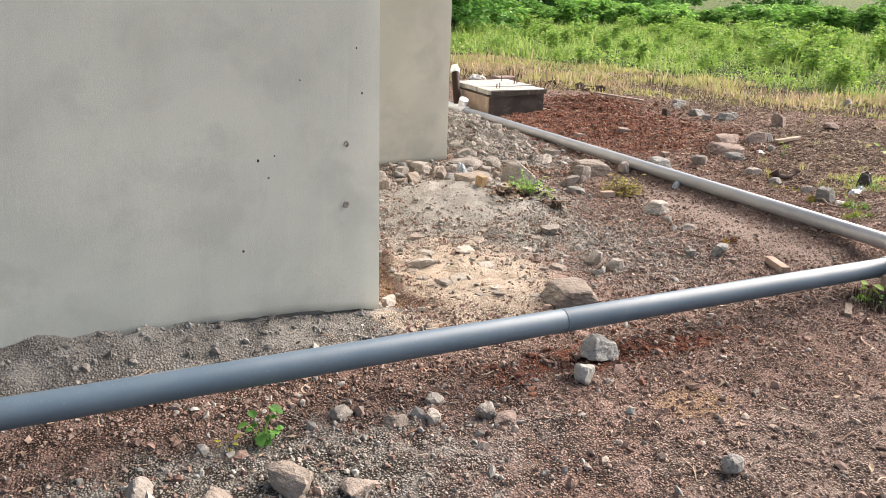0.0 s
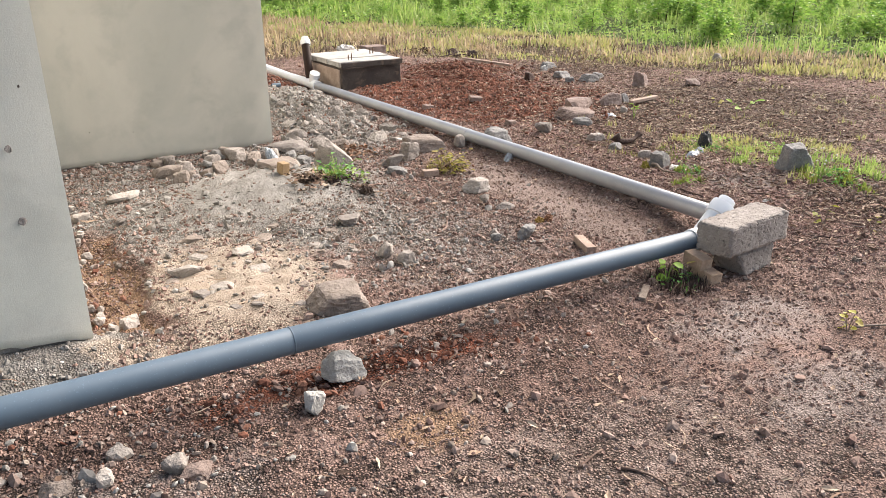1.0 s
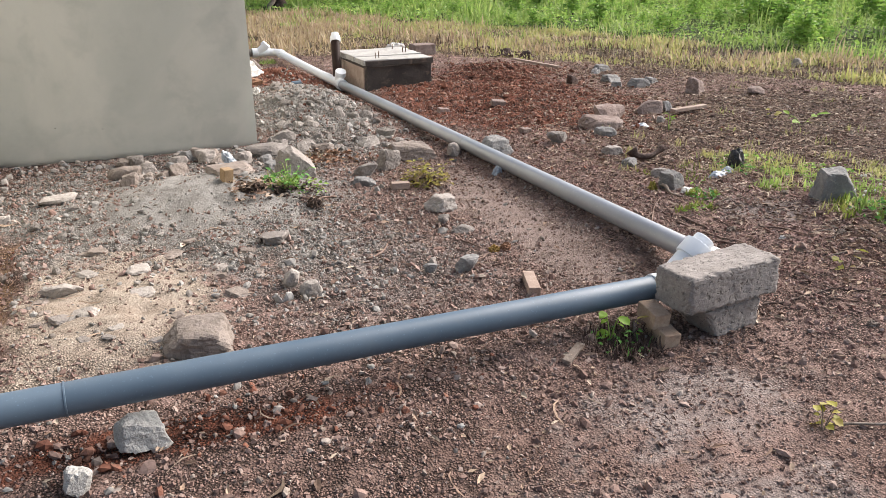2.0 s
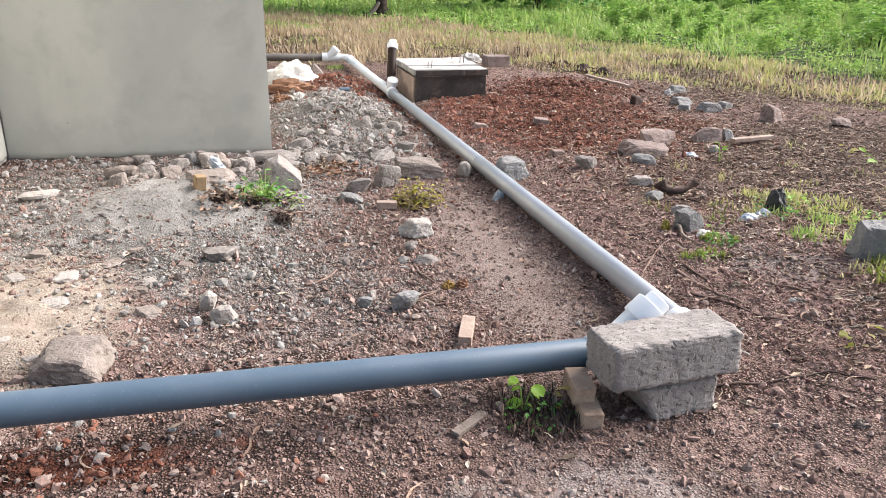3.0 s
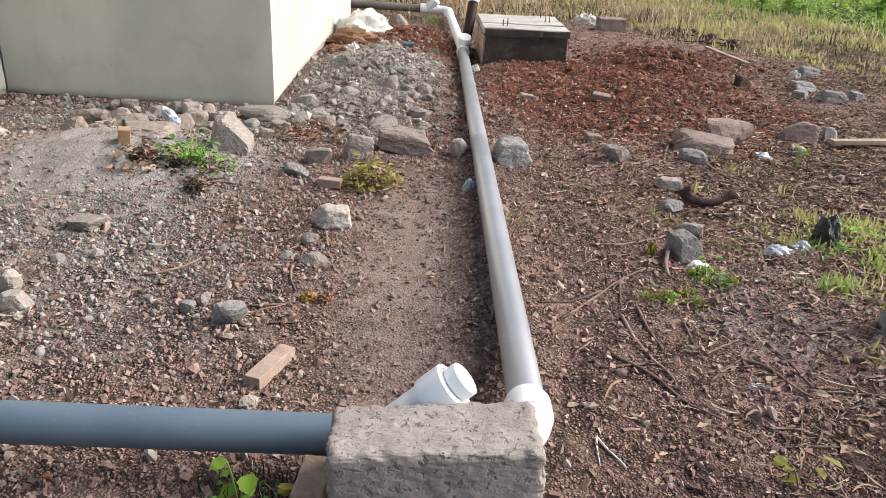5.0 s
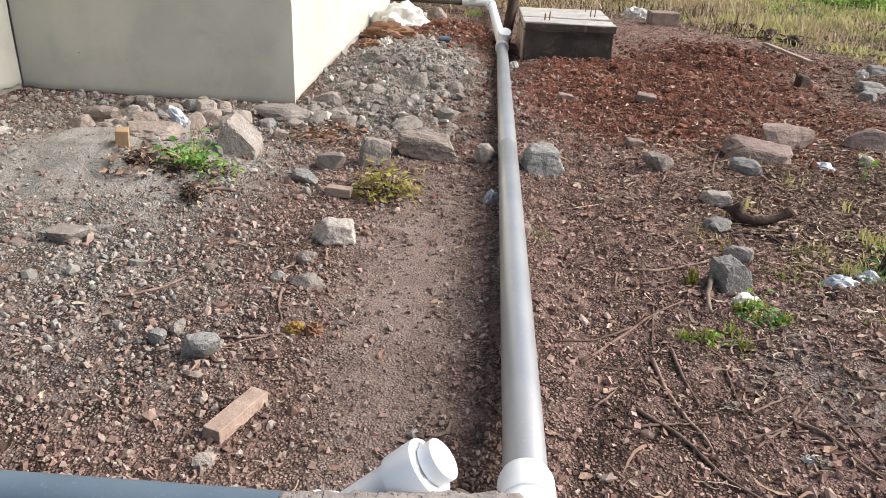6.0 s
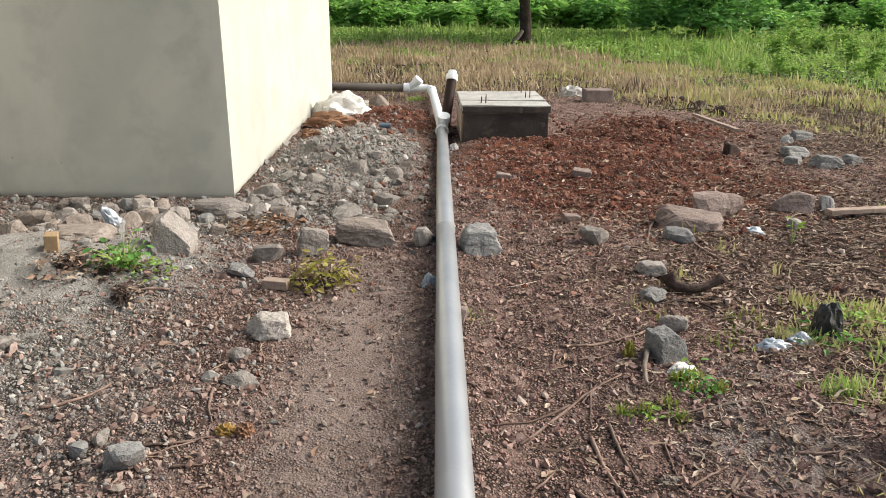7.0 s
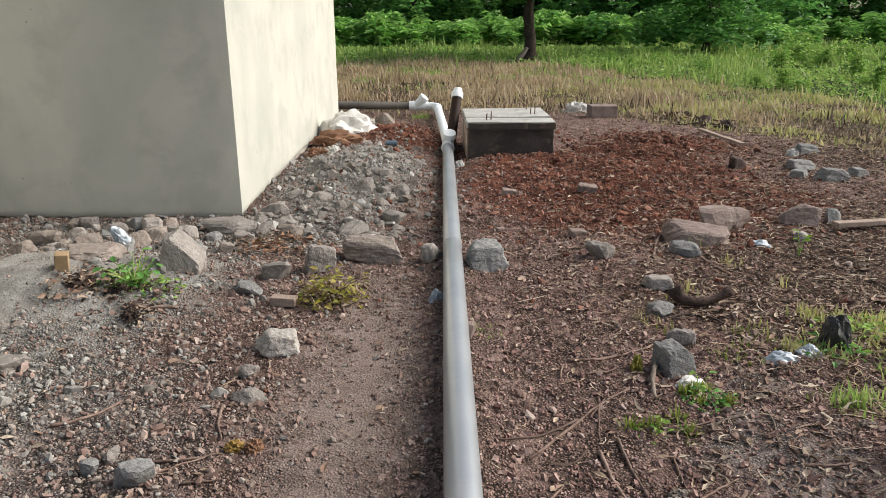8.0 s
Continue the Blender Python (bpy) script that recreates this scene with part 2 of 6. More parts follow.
YELLOWWOOD = mottled("fresh_yellow_timber", (0.30, 0.205, 0.115), (0.39, 0.28, 0.165), (0.20, 0.13, 0.075), 11.0, 120.0, 0.88, 0.7, 0.004)
OLDWOOD = mottled("weathered_wood", (0.20, 0.16, 0.13), (0.30, 0.25, 0.21), (0.11, 0.08, 0.062), 12.0, 140.0, 0.92, 0.8, 0.004, vary=0.3)
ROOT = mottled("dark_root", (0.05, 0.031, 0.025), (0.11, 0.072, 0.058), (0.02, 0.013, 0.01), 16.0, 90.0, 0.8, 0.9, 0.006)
BARK = mottled("tree_bark", (0.055, 0.038, 0.03), (0.11, 0.08, 0.062), (0.17, 0.14, 0.115), 5.0, 26.0, 0.95, 1.0, 0.03)
IRON = mottled("rusty_iron", (0.10, 0.055, 0.035), (0.15, 0.085, 0.05), None, 20.0, 150.0, 0.7, 0.5, 0.001, 0.5, metal=0.5)
RUST = mottled("rusted_sheet", (0.20, 0.10, 0.055), (0.32, 0.18, 0.11), (0.10, 0.05, 0.03), 9.0, 60.0, 0.8, 0.6, 0.003, 0.4)
BAG = mottled("white_sacking", (0.60, 0.58, 0.545), (0.72, 0.70, 0.665), (0.42, 0.37, 0.32), 8.0, 120.0, 0.7, 0.5, 0.003)
FILM = mottled("thin_plastic", (0.30, 0.345, 0.39), (0.47, 0.505, 0.54), (0.16, 0.22, 0.31), 14.0, 120.0, 0.25, 0.2, 0.002, 0.6)
BLACKBAG = mottled("black_plastic", (0.012, 0.011, 0.011), (0.03, 0.026, 0.024), None, 14.0, 60.0, 0.4, 0.8, 0.006, 0.5)
GRAVEL = tinted("brown_gravel", [(0.13, 0.082, 0.067), (0.31, 0.212, 0.176), (0.22, 0.14, 0.115), (0.41, 0.315, 0.267), (0.27, 0.18, 0.15), (0.17, 0.108, 0.09), (0.45, 0.365, 0.315), (0.24, 0.16, 0.135), (0.35, 0.25, 0.212), (0.19, 0.12, 0.10)])
CHIPS = tinted("cement_chips", [(0.17, 0.158, 0.143), (0.34, 0.328, 0.305), (0.25, 0.236, 0.213), (0.46, 0.445, 0.415), (0.19, 0.165, 0.142), (0.29, 0.28, 0.262)])
TANCHIPS = tinted("tan_pebbles", [(0.20, 0.162, 0.135), (0.36, 0.305, 0.262), (0.27, 0.222, 0.188), (0.46, 0.405, 0.36), (0.22, 0.172, 0.142), (0.32, 0.262, 0.222), (0.15, 0.112, 0.09)])
CLODS = tinted("red_clods", [(0.11, 0.043, 0.029), (0.26, 0.112, 0.073), (0.17, 0.068, 0.045), (0.33, 0.165, 0.115), (0.05, 0.022, 0.016)])
REDGRAVEL = tinted("reddish_gravel", [(0.153, 0.087, 0.073), (0.360, 0.227, 0.193), (0.251, 0.147, 0.123), (0.458, 0.327, 0.280), (0.305, 0.187, 0.159), (0.174, 0.101, 0.085), (0.491, 0.382, 0.335), (0.262, 0.160, 0.137), (0.403, 0.273, 0.234), (0.131, 0.072, 0.060)])
LITTER = tinted("plant_litter", [(0.22, 0.138, 0.10), (0.48, 0.37, 0.275), (0.06, 0.037, 0.028), (0.60, 0.50, 0.39), (0.27, 0.178, 0.13), (0.042, 0.027, 0.02), (0.40, 0.30, 0.215), (0.31, 0.20, 0.145), (0.10, 0.063, 0.048)], 0.85)
TWIG = mottled("dry_twig", (0.17, 0.11, 0.087), (0.28, 0.205, 0.168), (0.10, 0.065, 0.05), 14.0, 120.0, 0.9, 0.7, 0.003, vary=0.35)
STRAW = leafy("dry_grass_blades", [(0.52, 0.40, 0.26), (0.64, 0.53, 0.37), (0.26, 0.175, 0.11), (0.56, 0.46, 0.28), (0.40, 0.28, 0.18), (0.50, 0.43, 0.21), (0.34, 0.25, 0.17)])
YELLOW = leafy("yellowing_grass_blades", [(0.50, 0.47, 0.17), (0.38, 0.42, 0.13), (0.60, 0.53, 0.28), (0.32, 0.39, 0.13), (0.56, 0.46, 0.26)])
GREEN = leafy("green_blades", [(0.29, 0.42, 0.10), (0.41, 0.53, 0.15), (0.17, 0.28, 0.06), (0.50, 0.56, 0.21)])
WEED = leafy("weed_leaves", [(0.25, 0.45, 0.085), (0.39, 0.57, 0.12), (0.11, 0.25, 0.045), (0.50, 0.60, 0.17)])
CORN = leafy("broad_weed_leaves", [(0.24, 0.48, 0.10), (0.38, 0.64, 0.15), (0.09, 0.26, 0.05), (0.50, 0.70, 0.24)])
CROWN = leafy("tree_leaves", [(0.12, 0.30, 0.07), (0.20, 0.44, 0.10), (0.06, 0.17, 0.04), (0.30, 0.54, 0.14)])
LIME = leafy("bright_leaf", [(0.20, 0.38, 0.04), (0.30, 0.45, 0.06), (0.14, 0.30, 0.04)])
YLEAF = leafy("yellow_leaf", [(0.42, 0.38, 0.06), (0.24, 0.26, 0.06), (0.50, 0.42, 0.12), (0.20, 0.14, 0.06)])
BLOSSOM = leafy("white_blossom", [(0.75, 0.75, 0.70), (0.68, 0.70, 0.62)])
LOWGRASS = leafy("low_grass_blades", [(0.18, 0.25, 0.05), (0.30, 0.35, 0.07), (0.10, 0.15, 0.03), (0.40, 0.40, 0.11)])
BROWNSTONE = mottled("earthy_stone", (0.24, 0.20, 0.17), (0.34, 0.29, 0.255), (0.17, 0.136, 0.112), 10.0, 60.0, 0.94, 0.9, 0.01, vary=0.13)


# ---------------------------------------------------------------- mesh tools
def bake(name, verts, faces, material, smooth=False):
    """A mesh from arrays; faces all have one length."""
    verts, faces = np.asarray(verts, np.float32), np.asarray(faces, np.int32)
    me = bpy.data.meshes.new(name)
    me.vertices.add(len(verts))
    me.vertices.foreach_set("co", verts.ravel())
    me.loops.add(faces.size)
    me.loops.foreach_set("vertex_index", faces.ravel())
    me.polygons.add(len(faces))
    me.polygons.foreach_set("loop_start", np.arange(0, faces.size, faces.shape[1], dtype=np.int32))
    me.polygons.foreach_set("use_smooth", np.full(len(faces), smooth))
    me.materials.append(material)
    me.update(calc_edges=True)
    return me


def from_bm(name, bm, material, smooth=False):
    me = bpy.data.meshes.new(name)
    bm.to_mesh(me)
    bm.free()
    me.materials.append(material)
    for p in me.polygons:
        p.use_smooth = smooth
    return me


def part(name, me, parent, label="", at=None):
    """A mesh as one object under a thing or part."""
    ob = new(name, me)
    ob.parent = parent
    if at is not None:
        ob.matrix_basis = at
    return tagged(ob, label)


def thing(name, label, category, me=None, at=None, group="", kind=""):
    ob = new(name, me)
    if at is not None:
        ob.matrix_basis = at
    return tagged(ob, label, category, group, kind)


def block_bm(x, y, z, soft=0.01, rough=0.0, cuts=0, seed=0, steps=2):
    """A box of the given size standing on z = 0, with bevelled and, where rough, worn faces."""
    bm = bmesh.new()
    bmesh.ops.create_cube(bm, size=1, matrix=Matrix.Translation((0, 0, z / 2)) @ Matrix.Diagonal((x, y, z, 1)))
    if soft:
        bmesh.ops.bevel(bm, geom=bm.edges[:], offset=soft, segments=steps, affect="EDGES", profile=0.5)
    if cuts:
        bmesh.ops.subdivide_edges(bm, edges=bm.edges[:], cuts=cuts, use_grid_fill=True)
    if rough:
        for v in bm.verts:
            q = v.co * 14 + Vector((seed * 7.3, seed * 3.1, 0))
            v.co += noise.noise_vector(q) * rough + noise.noise_vector(q * 3.1) * rough * 0.5
    return bm


def tube(points, radii, sides=10, caps=True, wobble=0.0):
    """Vertices and faces of a round bar along points."""
    pts = [Vector(p) for p in points]
    if not isinstance(radii, (list, tuple)):
        radii = [radii] * len(pts)
    bm = bmesh.new()
    rings, up = [], None
    for i, p in enumerate(pts):
        d = (pts[min(i + 1, len(pts) - 1)] - pts[max(i - 1, 0)]).normalized()
        up = (up - d * up.dot(d)).normalized() if up else d.orthogonal().normalized()
        side = d.cross(up)
        ring = []
        for k in range(sides):
            a = 2 * math.pi * k / sides
            r = radii[i] * (1 + wobble * noise.noise(p * 9 + Vector((math.cos(a), math.sin(a), 0))))
            ring.append(bm.verts.new(p + (up * math.cos(a) + side * math.sin(a)) * r))
        rings.append(ring)
    for a, b in zip(rings, rings[1:]):
        for k in range(sides):
            bm.faces.new((a[k], a[(k + 1) % sides], b[(k + 1) % sides], b[k]))
    if caps:
        bm.faces.new(rings[0][::-1])
        bm.faces.new(rings[-1])
    bmesh.ops.recalc_face_normals(bm, faces=bm.faces[:])
    return bm


def smooth_line(points, steps=5):
    """A rounded line through points."""
    p = [Vector(q) for q in points]
    if len(p) == 2:
        return [p[0].lerp(p[1], i / steps) for i in range(steps + 1)]
    e = [p[0] * 2 - p[1], *p, p[-1] * 2 - p[-2]]
    out = []
    for i in range(1, len(e) - 2):
        for s in range(steps):
            t = s / steps
            a, b, c, d = e[i - 1], e[i], e[i + 1], e[i + 2]
            out.append(0.5 * (2 * b + (c - a) * t + (2 * a - 5 * b + 4 * c - d) * t * t + (3 * b - a - 3 * c + d) * t ** 3))
    return out + [p[-1]]


def hollow(a, b, r, wall, sides=32):
    """A pipe with an open bore from a to b."""
    a, b = Vector(a), Vector(b)
    m = Matrix.Translation(a) @ (b - a).to_track_quat("Z", "Y").to_matrix().to_4x4()
    n = (b - a).length
    bm = bmesh.new()
    rows = [[bm.verts.new(m @ Vector((rr * math.cos(2 * math.pi * k / sides), rr * math.sin(2 * math.pi * k / sides), z))) for k in range(sides)]
            for rr, z in ((r - wall, 0), (r - 0.0006, 0), (r, 0.003), (r, n * 0.25), (r, n * 0.5), (r, n * 0.75), (r, n - 0.003), (r - 0.0006, n), (r - wall, n))]
    for p, q in zip(rows, rows[1:] + rows[:1]):
        for k in range(sides):
            bm.faces.new((p[k], p[(k + 1) % sides], q[(k + 1) % sides], q[k]))
    return bm


def turned(rows, sides=24):
    """A closed body of revolution about z from (radius, height) rows."""
    bm = bmesh.new()
    rings = [[bm.verts.new((r * math.cos(2 * math.pi * k / sides), r * math.sin(2 * math.pi * k / sides), z)) for k in range(sides)] for r, z in rows]
    for p, q in zip(rings, rings[1:]):
        for k in range(sides):
            bm.faces.new((p[k], p[(k + 1) % sides], q[(k + 1) % sides], q[k]))
    bm.faces.new(rings[0][::-1])
    bm.faces.new(rings[-1])
    bmesh.ops.recalc_face_normals(bm, faces=bm.faces[:])
    return bm


def spins(n, rng, flat=None):
    """n random turns as 3 x 3 matrices; flat: about z alone, with this much tilt."""
    a = rng.uniform(0, 2 * np.pi, n)
    if flat is None:
        u = rng.normal(size=(n, 4))
        u /= np.linalg.norm(u, axis=1)[:, None]
        w, x, y, z = u.T
        return np.stack([1 - 2 * (y * y + z * z), 2 * (x * y - z * w), 2 * (x * z + y * w), 2 * (x * y + z * w), 1 - 2 * (x * x + z * z),
                         2 * (y * z - x * w), 2 * (x * z - y * w), 2 * (y * z + x * w), 1 - 2 * (x * x + y * y)], 1).reshape(n, 3, 3)
    b = rng.normal(0, flat, n)
    ca, sa, cb, sb, o = np.cos(a), np.sin(a), np.cos(b), np.sin(b), np.zeros(n)
    rz = np.stack([ca, -sa, o, sa, ca, o, o, o, o + 1], 1).reshape(n, 3, 3)
    rx = np.stack([o + 1, o, o, o, cb, -sb, o, sb, cb], 1).reshape(n, 3, 3)
    return rz @ rx


def strewn(name, base, faces, at, turn, size, material, rng, jitter=0.0, smooth=False):
    """Many copies of a small shape as one mesh."""
    n, k = len(at), len(base)
    v = base[None] * size[:, None, :]
    if jitter:
        v = v * (1 + rng.uniform(-jitter, jitter, (n, k, 1)))
    v = np.einsum("nij,nkj->nki", turn, v) + at[:, None, :]
    f = (np.asarray(faces)[None] + (np.arange(n) * k)[:, None, None]).reshape(-1, len(faces[0]))
    return bake(name, v.reshape(-1, 3), f, material, smooth)


PEBBLE = np.array([(-0.8, -0.7, -0.6), (0.75, -0.85, -0.5), (0.9, 0.6, -0.65), (-0.7, 0.8, -0.5), (-0.6, -0.55, 0.6), (0.5, -0.75, 0.75), (0.65, 0.5, 0.5), (-0.75, 0.45, 0.7)], float)
PEBBLE_F = [(0, 2, 1), (0, 3, 2), (4, 5, 6), (4, 6, 7), (0, 1, 5), (0, 5, 4), (1, 2, 6), (1, 6, 5), (2, 3, 7), (2, 7, 6), (3, 0, 4), (3, 4, 7)]
g_ = (1 + 5 ** 0.5) / 2
ICO = np.array([(-1, g_, 0), (1, g_, 0), (-1, -g_, 0), (1, -g_, 0), (0, -1, g_), (0, 1, g_), (0, -1, -g_), (0, 1, -g_), (g_, 0, -1), (g_, 0, 1), (-g_, 0, -1), (-g_, 0, 1)], float) / (1 + g_ * g_) ** 0.5
ICO_F = [(0, 11, 5), (0, 5, 1), (0, 1, 7), (0, 7, 10), (0, 10, 11), (1, 5, 9), (5, 11, 4), (11, 10, 2), (10, 7, 6), (7, 1, 8), (3, 9, 4), (3, 4, 2), (3, 2, 6), (3, 6, 8), (3, 8, 9), (4, 9, 5), (2, 4, 11), (6, 2, 10), (8, 6, 7), (9, 8, 1)]
LEAF = np.array([(0, 0, 0), (0.5, 0.38, 0.10), (0.42, 0.0, -0.03), (0.5, -0.38, 0.10), (1, 0, -0.16)], float)
LEAF_F = [(0, 2, 1), (0, 3, 2), (2, 4, 1), (2, 3, 4)]
BLADE = np.array([(-0.5, 0, 0), (0.5, 0, 0), (-0.36, 0.12, 0.55), (0.36, 0.12, 0.55), (0, 0.42, 1.0)], float)
BLADE_F = [(0, 1, 2), (1, 3, 2), (2, 3, 4)]
CURL = np.array([(-1, -0.03, 0), (-1, 0.03, 0), (-0.5, 0.12, 0.05), (-0.5, 0.2, 0.05), (0, 0.18, 0.09), (0, 0.27, 0.09), (0.5, 0.08, 0.05), (0.5, 0.16, 0.05), (1, -0.17, 0), (1, -0.12, 0)], float)
CURL_F = [(0, 2, 1), (1, 2, 3), (2, 4, 3), (3, 4, 5), (4, 6, 5), (5, 6, 7), (6, 8, 7), (7, 8, 9)]
CRISP = np.array([(-1, 0, 0.05), (-0.2, 0.34, 0.26), (-0.1, -0.02, 0.02), (-0.25, -0.36, 0.12), (0.5, 0.24, 0.08), (0.45, -0.28, 0.3), (1, 0.04, 0.16)], float)
CRISP_F = [(0, 2, 1), (0, 3, 2), (1, 2, 4), (2, 3, 5), (2, 6, 4), (2, 5, 6)]


# ---------------------------------------------------------------- the lie of the land
def bump(x, y, cx, cy, rx, ry, h=1.0):
    return h * np.exp(-((x - cx) / rx) ** 2 - ((y - cy) / ry) ** 2)


def step(v, a, b):
    t = np.clip((v - a) / (b - a), 0, 1)
    return t * t * (3 - 2 * t)


def trench(x, y):
    x = x + 0.022 * np.sin(9.0 * y) + 0.014 * np.sin(23.0 * y + 1.0)
    return step(x, -2.80, -2.72) * (1 - step(x, -2.56, -2.45)) * step(y, 0.55, 0.75) * (1 - step(y, 1.7, 2.0))


def skirt(x, y):
    return (0.08 + 0.055 * step(-x, 2.8, 3.7)) * np.exp(-((y - 0.5) / 0.22) ** 2) * (1 - step(x, -2.8, -2.45))


def rise(x, y):
    x, y = np.asarray(x, float), np.asarray(y, float)
    z = -0.015 * np.clip(y - 1.3, 0, 60) - 0.035 * np.clip(np.hypot(x, y) - 38, 0, 160)
    z = z + bump(x, y, -1.62, 2.05, 0.55, 0.42, 0.13) + bump(x, y, -0.62, 4.3, 0.42, 0.85, 0.17) + bump(x, y, -0.55, 6.0, 0.45, 0.6, 0.12)
    z = z + bump(x, y, 1.15, 4.2, 0.75, 0.9, 0.07) + bump(x, y, 1.8, 5.5, 0.5, 0.6, 0.10) + bump(x, y, 1.35, 0.55, 0.6, 0.55, 0.07) + bump(x, y, 0.5, 4.93, 0.42, 0.13, 0.035)
    z = z - 0.05 * np.exp(-(x / 0.16) ** 2) * step(y, 3.4, 4.6) * (1 - step(y, 7.0, 7.6))
    z = z + 0.03 * np.exp(-((x - 0.01) / 0.12) ** 2) * step(y, 0.3, 0.7) * (1 - step(y, 2.0, 3.2))
    z = z + bump(x, y, -0.03, 0.8, 0.16, 0.55, 0.013)
    return z + skirt(x, y) - 0.06 * trench(x, y)


def near_edge(x):
    return np.interp(x, [-12, -3, 1.5, 3.1, 4.6, 6, 12], [9.0, 8.4, 8.1, 6.1, 3.5, 1.0, -4])


def green_edge(x):
    return np.interp(x, [-12, 0, 1.5, 3.9, 5.2, 6, 7.5, 12], [17, 17.5, 16.5, 11.9, 8.2, 4.8, 1.5, -3])


def spread(dense, a, b, far, grow):
    """Grid lines: even from a to b, then wider and wider out to far."""
    mid = np.arange(a, b, dense)
    out, s, v = [], dense, b
    while v < far:
        out.append(v)
        s *= grow
        v += s
    left, s, v = [], dense, a
    while v > -far:
        s *= grow
        v -= s
        left.append(v)
    return np.array([*left[::-1], *mid, *out])


GX, GY = spread(0.028, -4.4, 2.9, 900, 1.16), spread(0.028, -1.4, 6.6, 900, 1.16)
XX, YY = np.meshgrid(GX, GY)
rough = np.array([0.011 * noise.fractal((x * 2.2, y * 2.2, 0), 0.8, 2.1, 3) + 0.0075 * noise.fractal((x * 11, y * 11, 5), 0.7, 2.1, 4)
                  if abs(x) < 30 and abs(y) < 40 else 0.0 for x, y in zip(XX.ravel(), YY.ravel())]).reshape(XX.shape)
lumps = 1.0 + 1.3 * np.clip(bump(XX, YY, -1.7, 2.0, 0.7, 0.55) + bump(XX, YY, -2.1, 0.95, 0.45, 0.55), 0, 1) + 2.8 * np.clip(bump(XX, YY, -0.62, 4.3, 0.5, 0.95) + bump(XX, YY, 1.1, 4.2, 0.9, 1.1) + bump(XX, YY, -0.5, 6, 0.5, 0.6) + bump(XX, YY, 1.8, 5.5, 0.6, 0.6) + skirt(XX, YY) * 6, 0, 1)
heap_mask = np.clip(bump(XX, YY, -0.64, 4.2, 0.45, 1.15, 1.3), 0, 1)
crust = np.clip(bump(XX, YY, -1.75, 1.9, 0.75, 0.6, 1.2) + bump(XX, YY, -2.1, 0.95, 0.4, 0.5), 0, 1)
knobs = np.zeros(XX.shape)
for j, i in zip(*np.nonzero((heap_mask > 0.05) | (crust > 0.05))):
    q = Vector((GX[i], GY[j], 3.0))
    knobs[j, i] = heap_mask[j, i] * 0.030 * noise.fractal(q * 6.0, 0.7, 2.1, 5) - crust[j, i] * 0.016 * max(0.0, 0.55 - 3.0 * abs(noise.noise(q * 3.4))) + crust[j, i] * 0.007 * noise.fractal(q * 14.0, 0.7, 2.1, 3)
ZZ = rise(XX, YY) + rough * lumps + knobs


def top(x, y):
    """The height of the ground sheet at a place, or at arrays of places."""
    x, y = np.asarray(x, float), np.asarray(y, float)
    i = np.clip(np.searchsorted(GX, x) - 1, 0, len(GX) - 2)
    j = np.clip(np.searchsorted(GY, y) - 1, 0, len(GY) - 2)
    u, v = (x - GX[i]) / (GX[i + 1] - GX[i]), (y - GY[j]) / (GY[j + 1] - GY[j])
    return (ZZ[j, i] * (1 - u) + ZZ[j, i + 1] * u) * (1 - v) + (ZZ[j + 1, i] * (1 - u) + ZZ[j + 1, i + 1] * u) * v


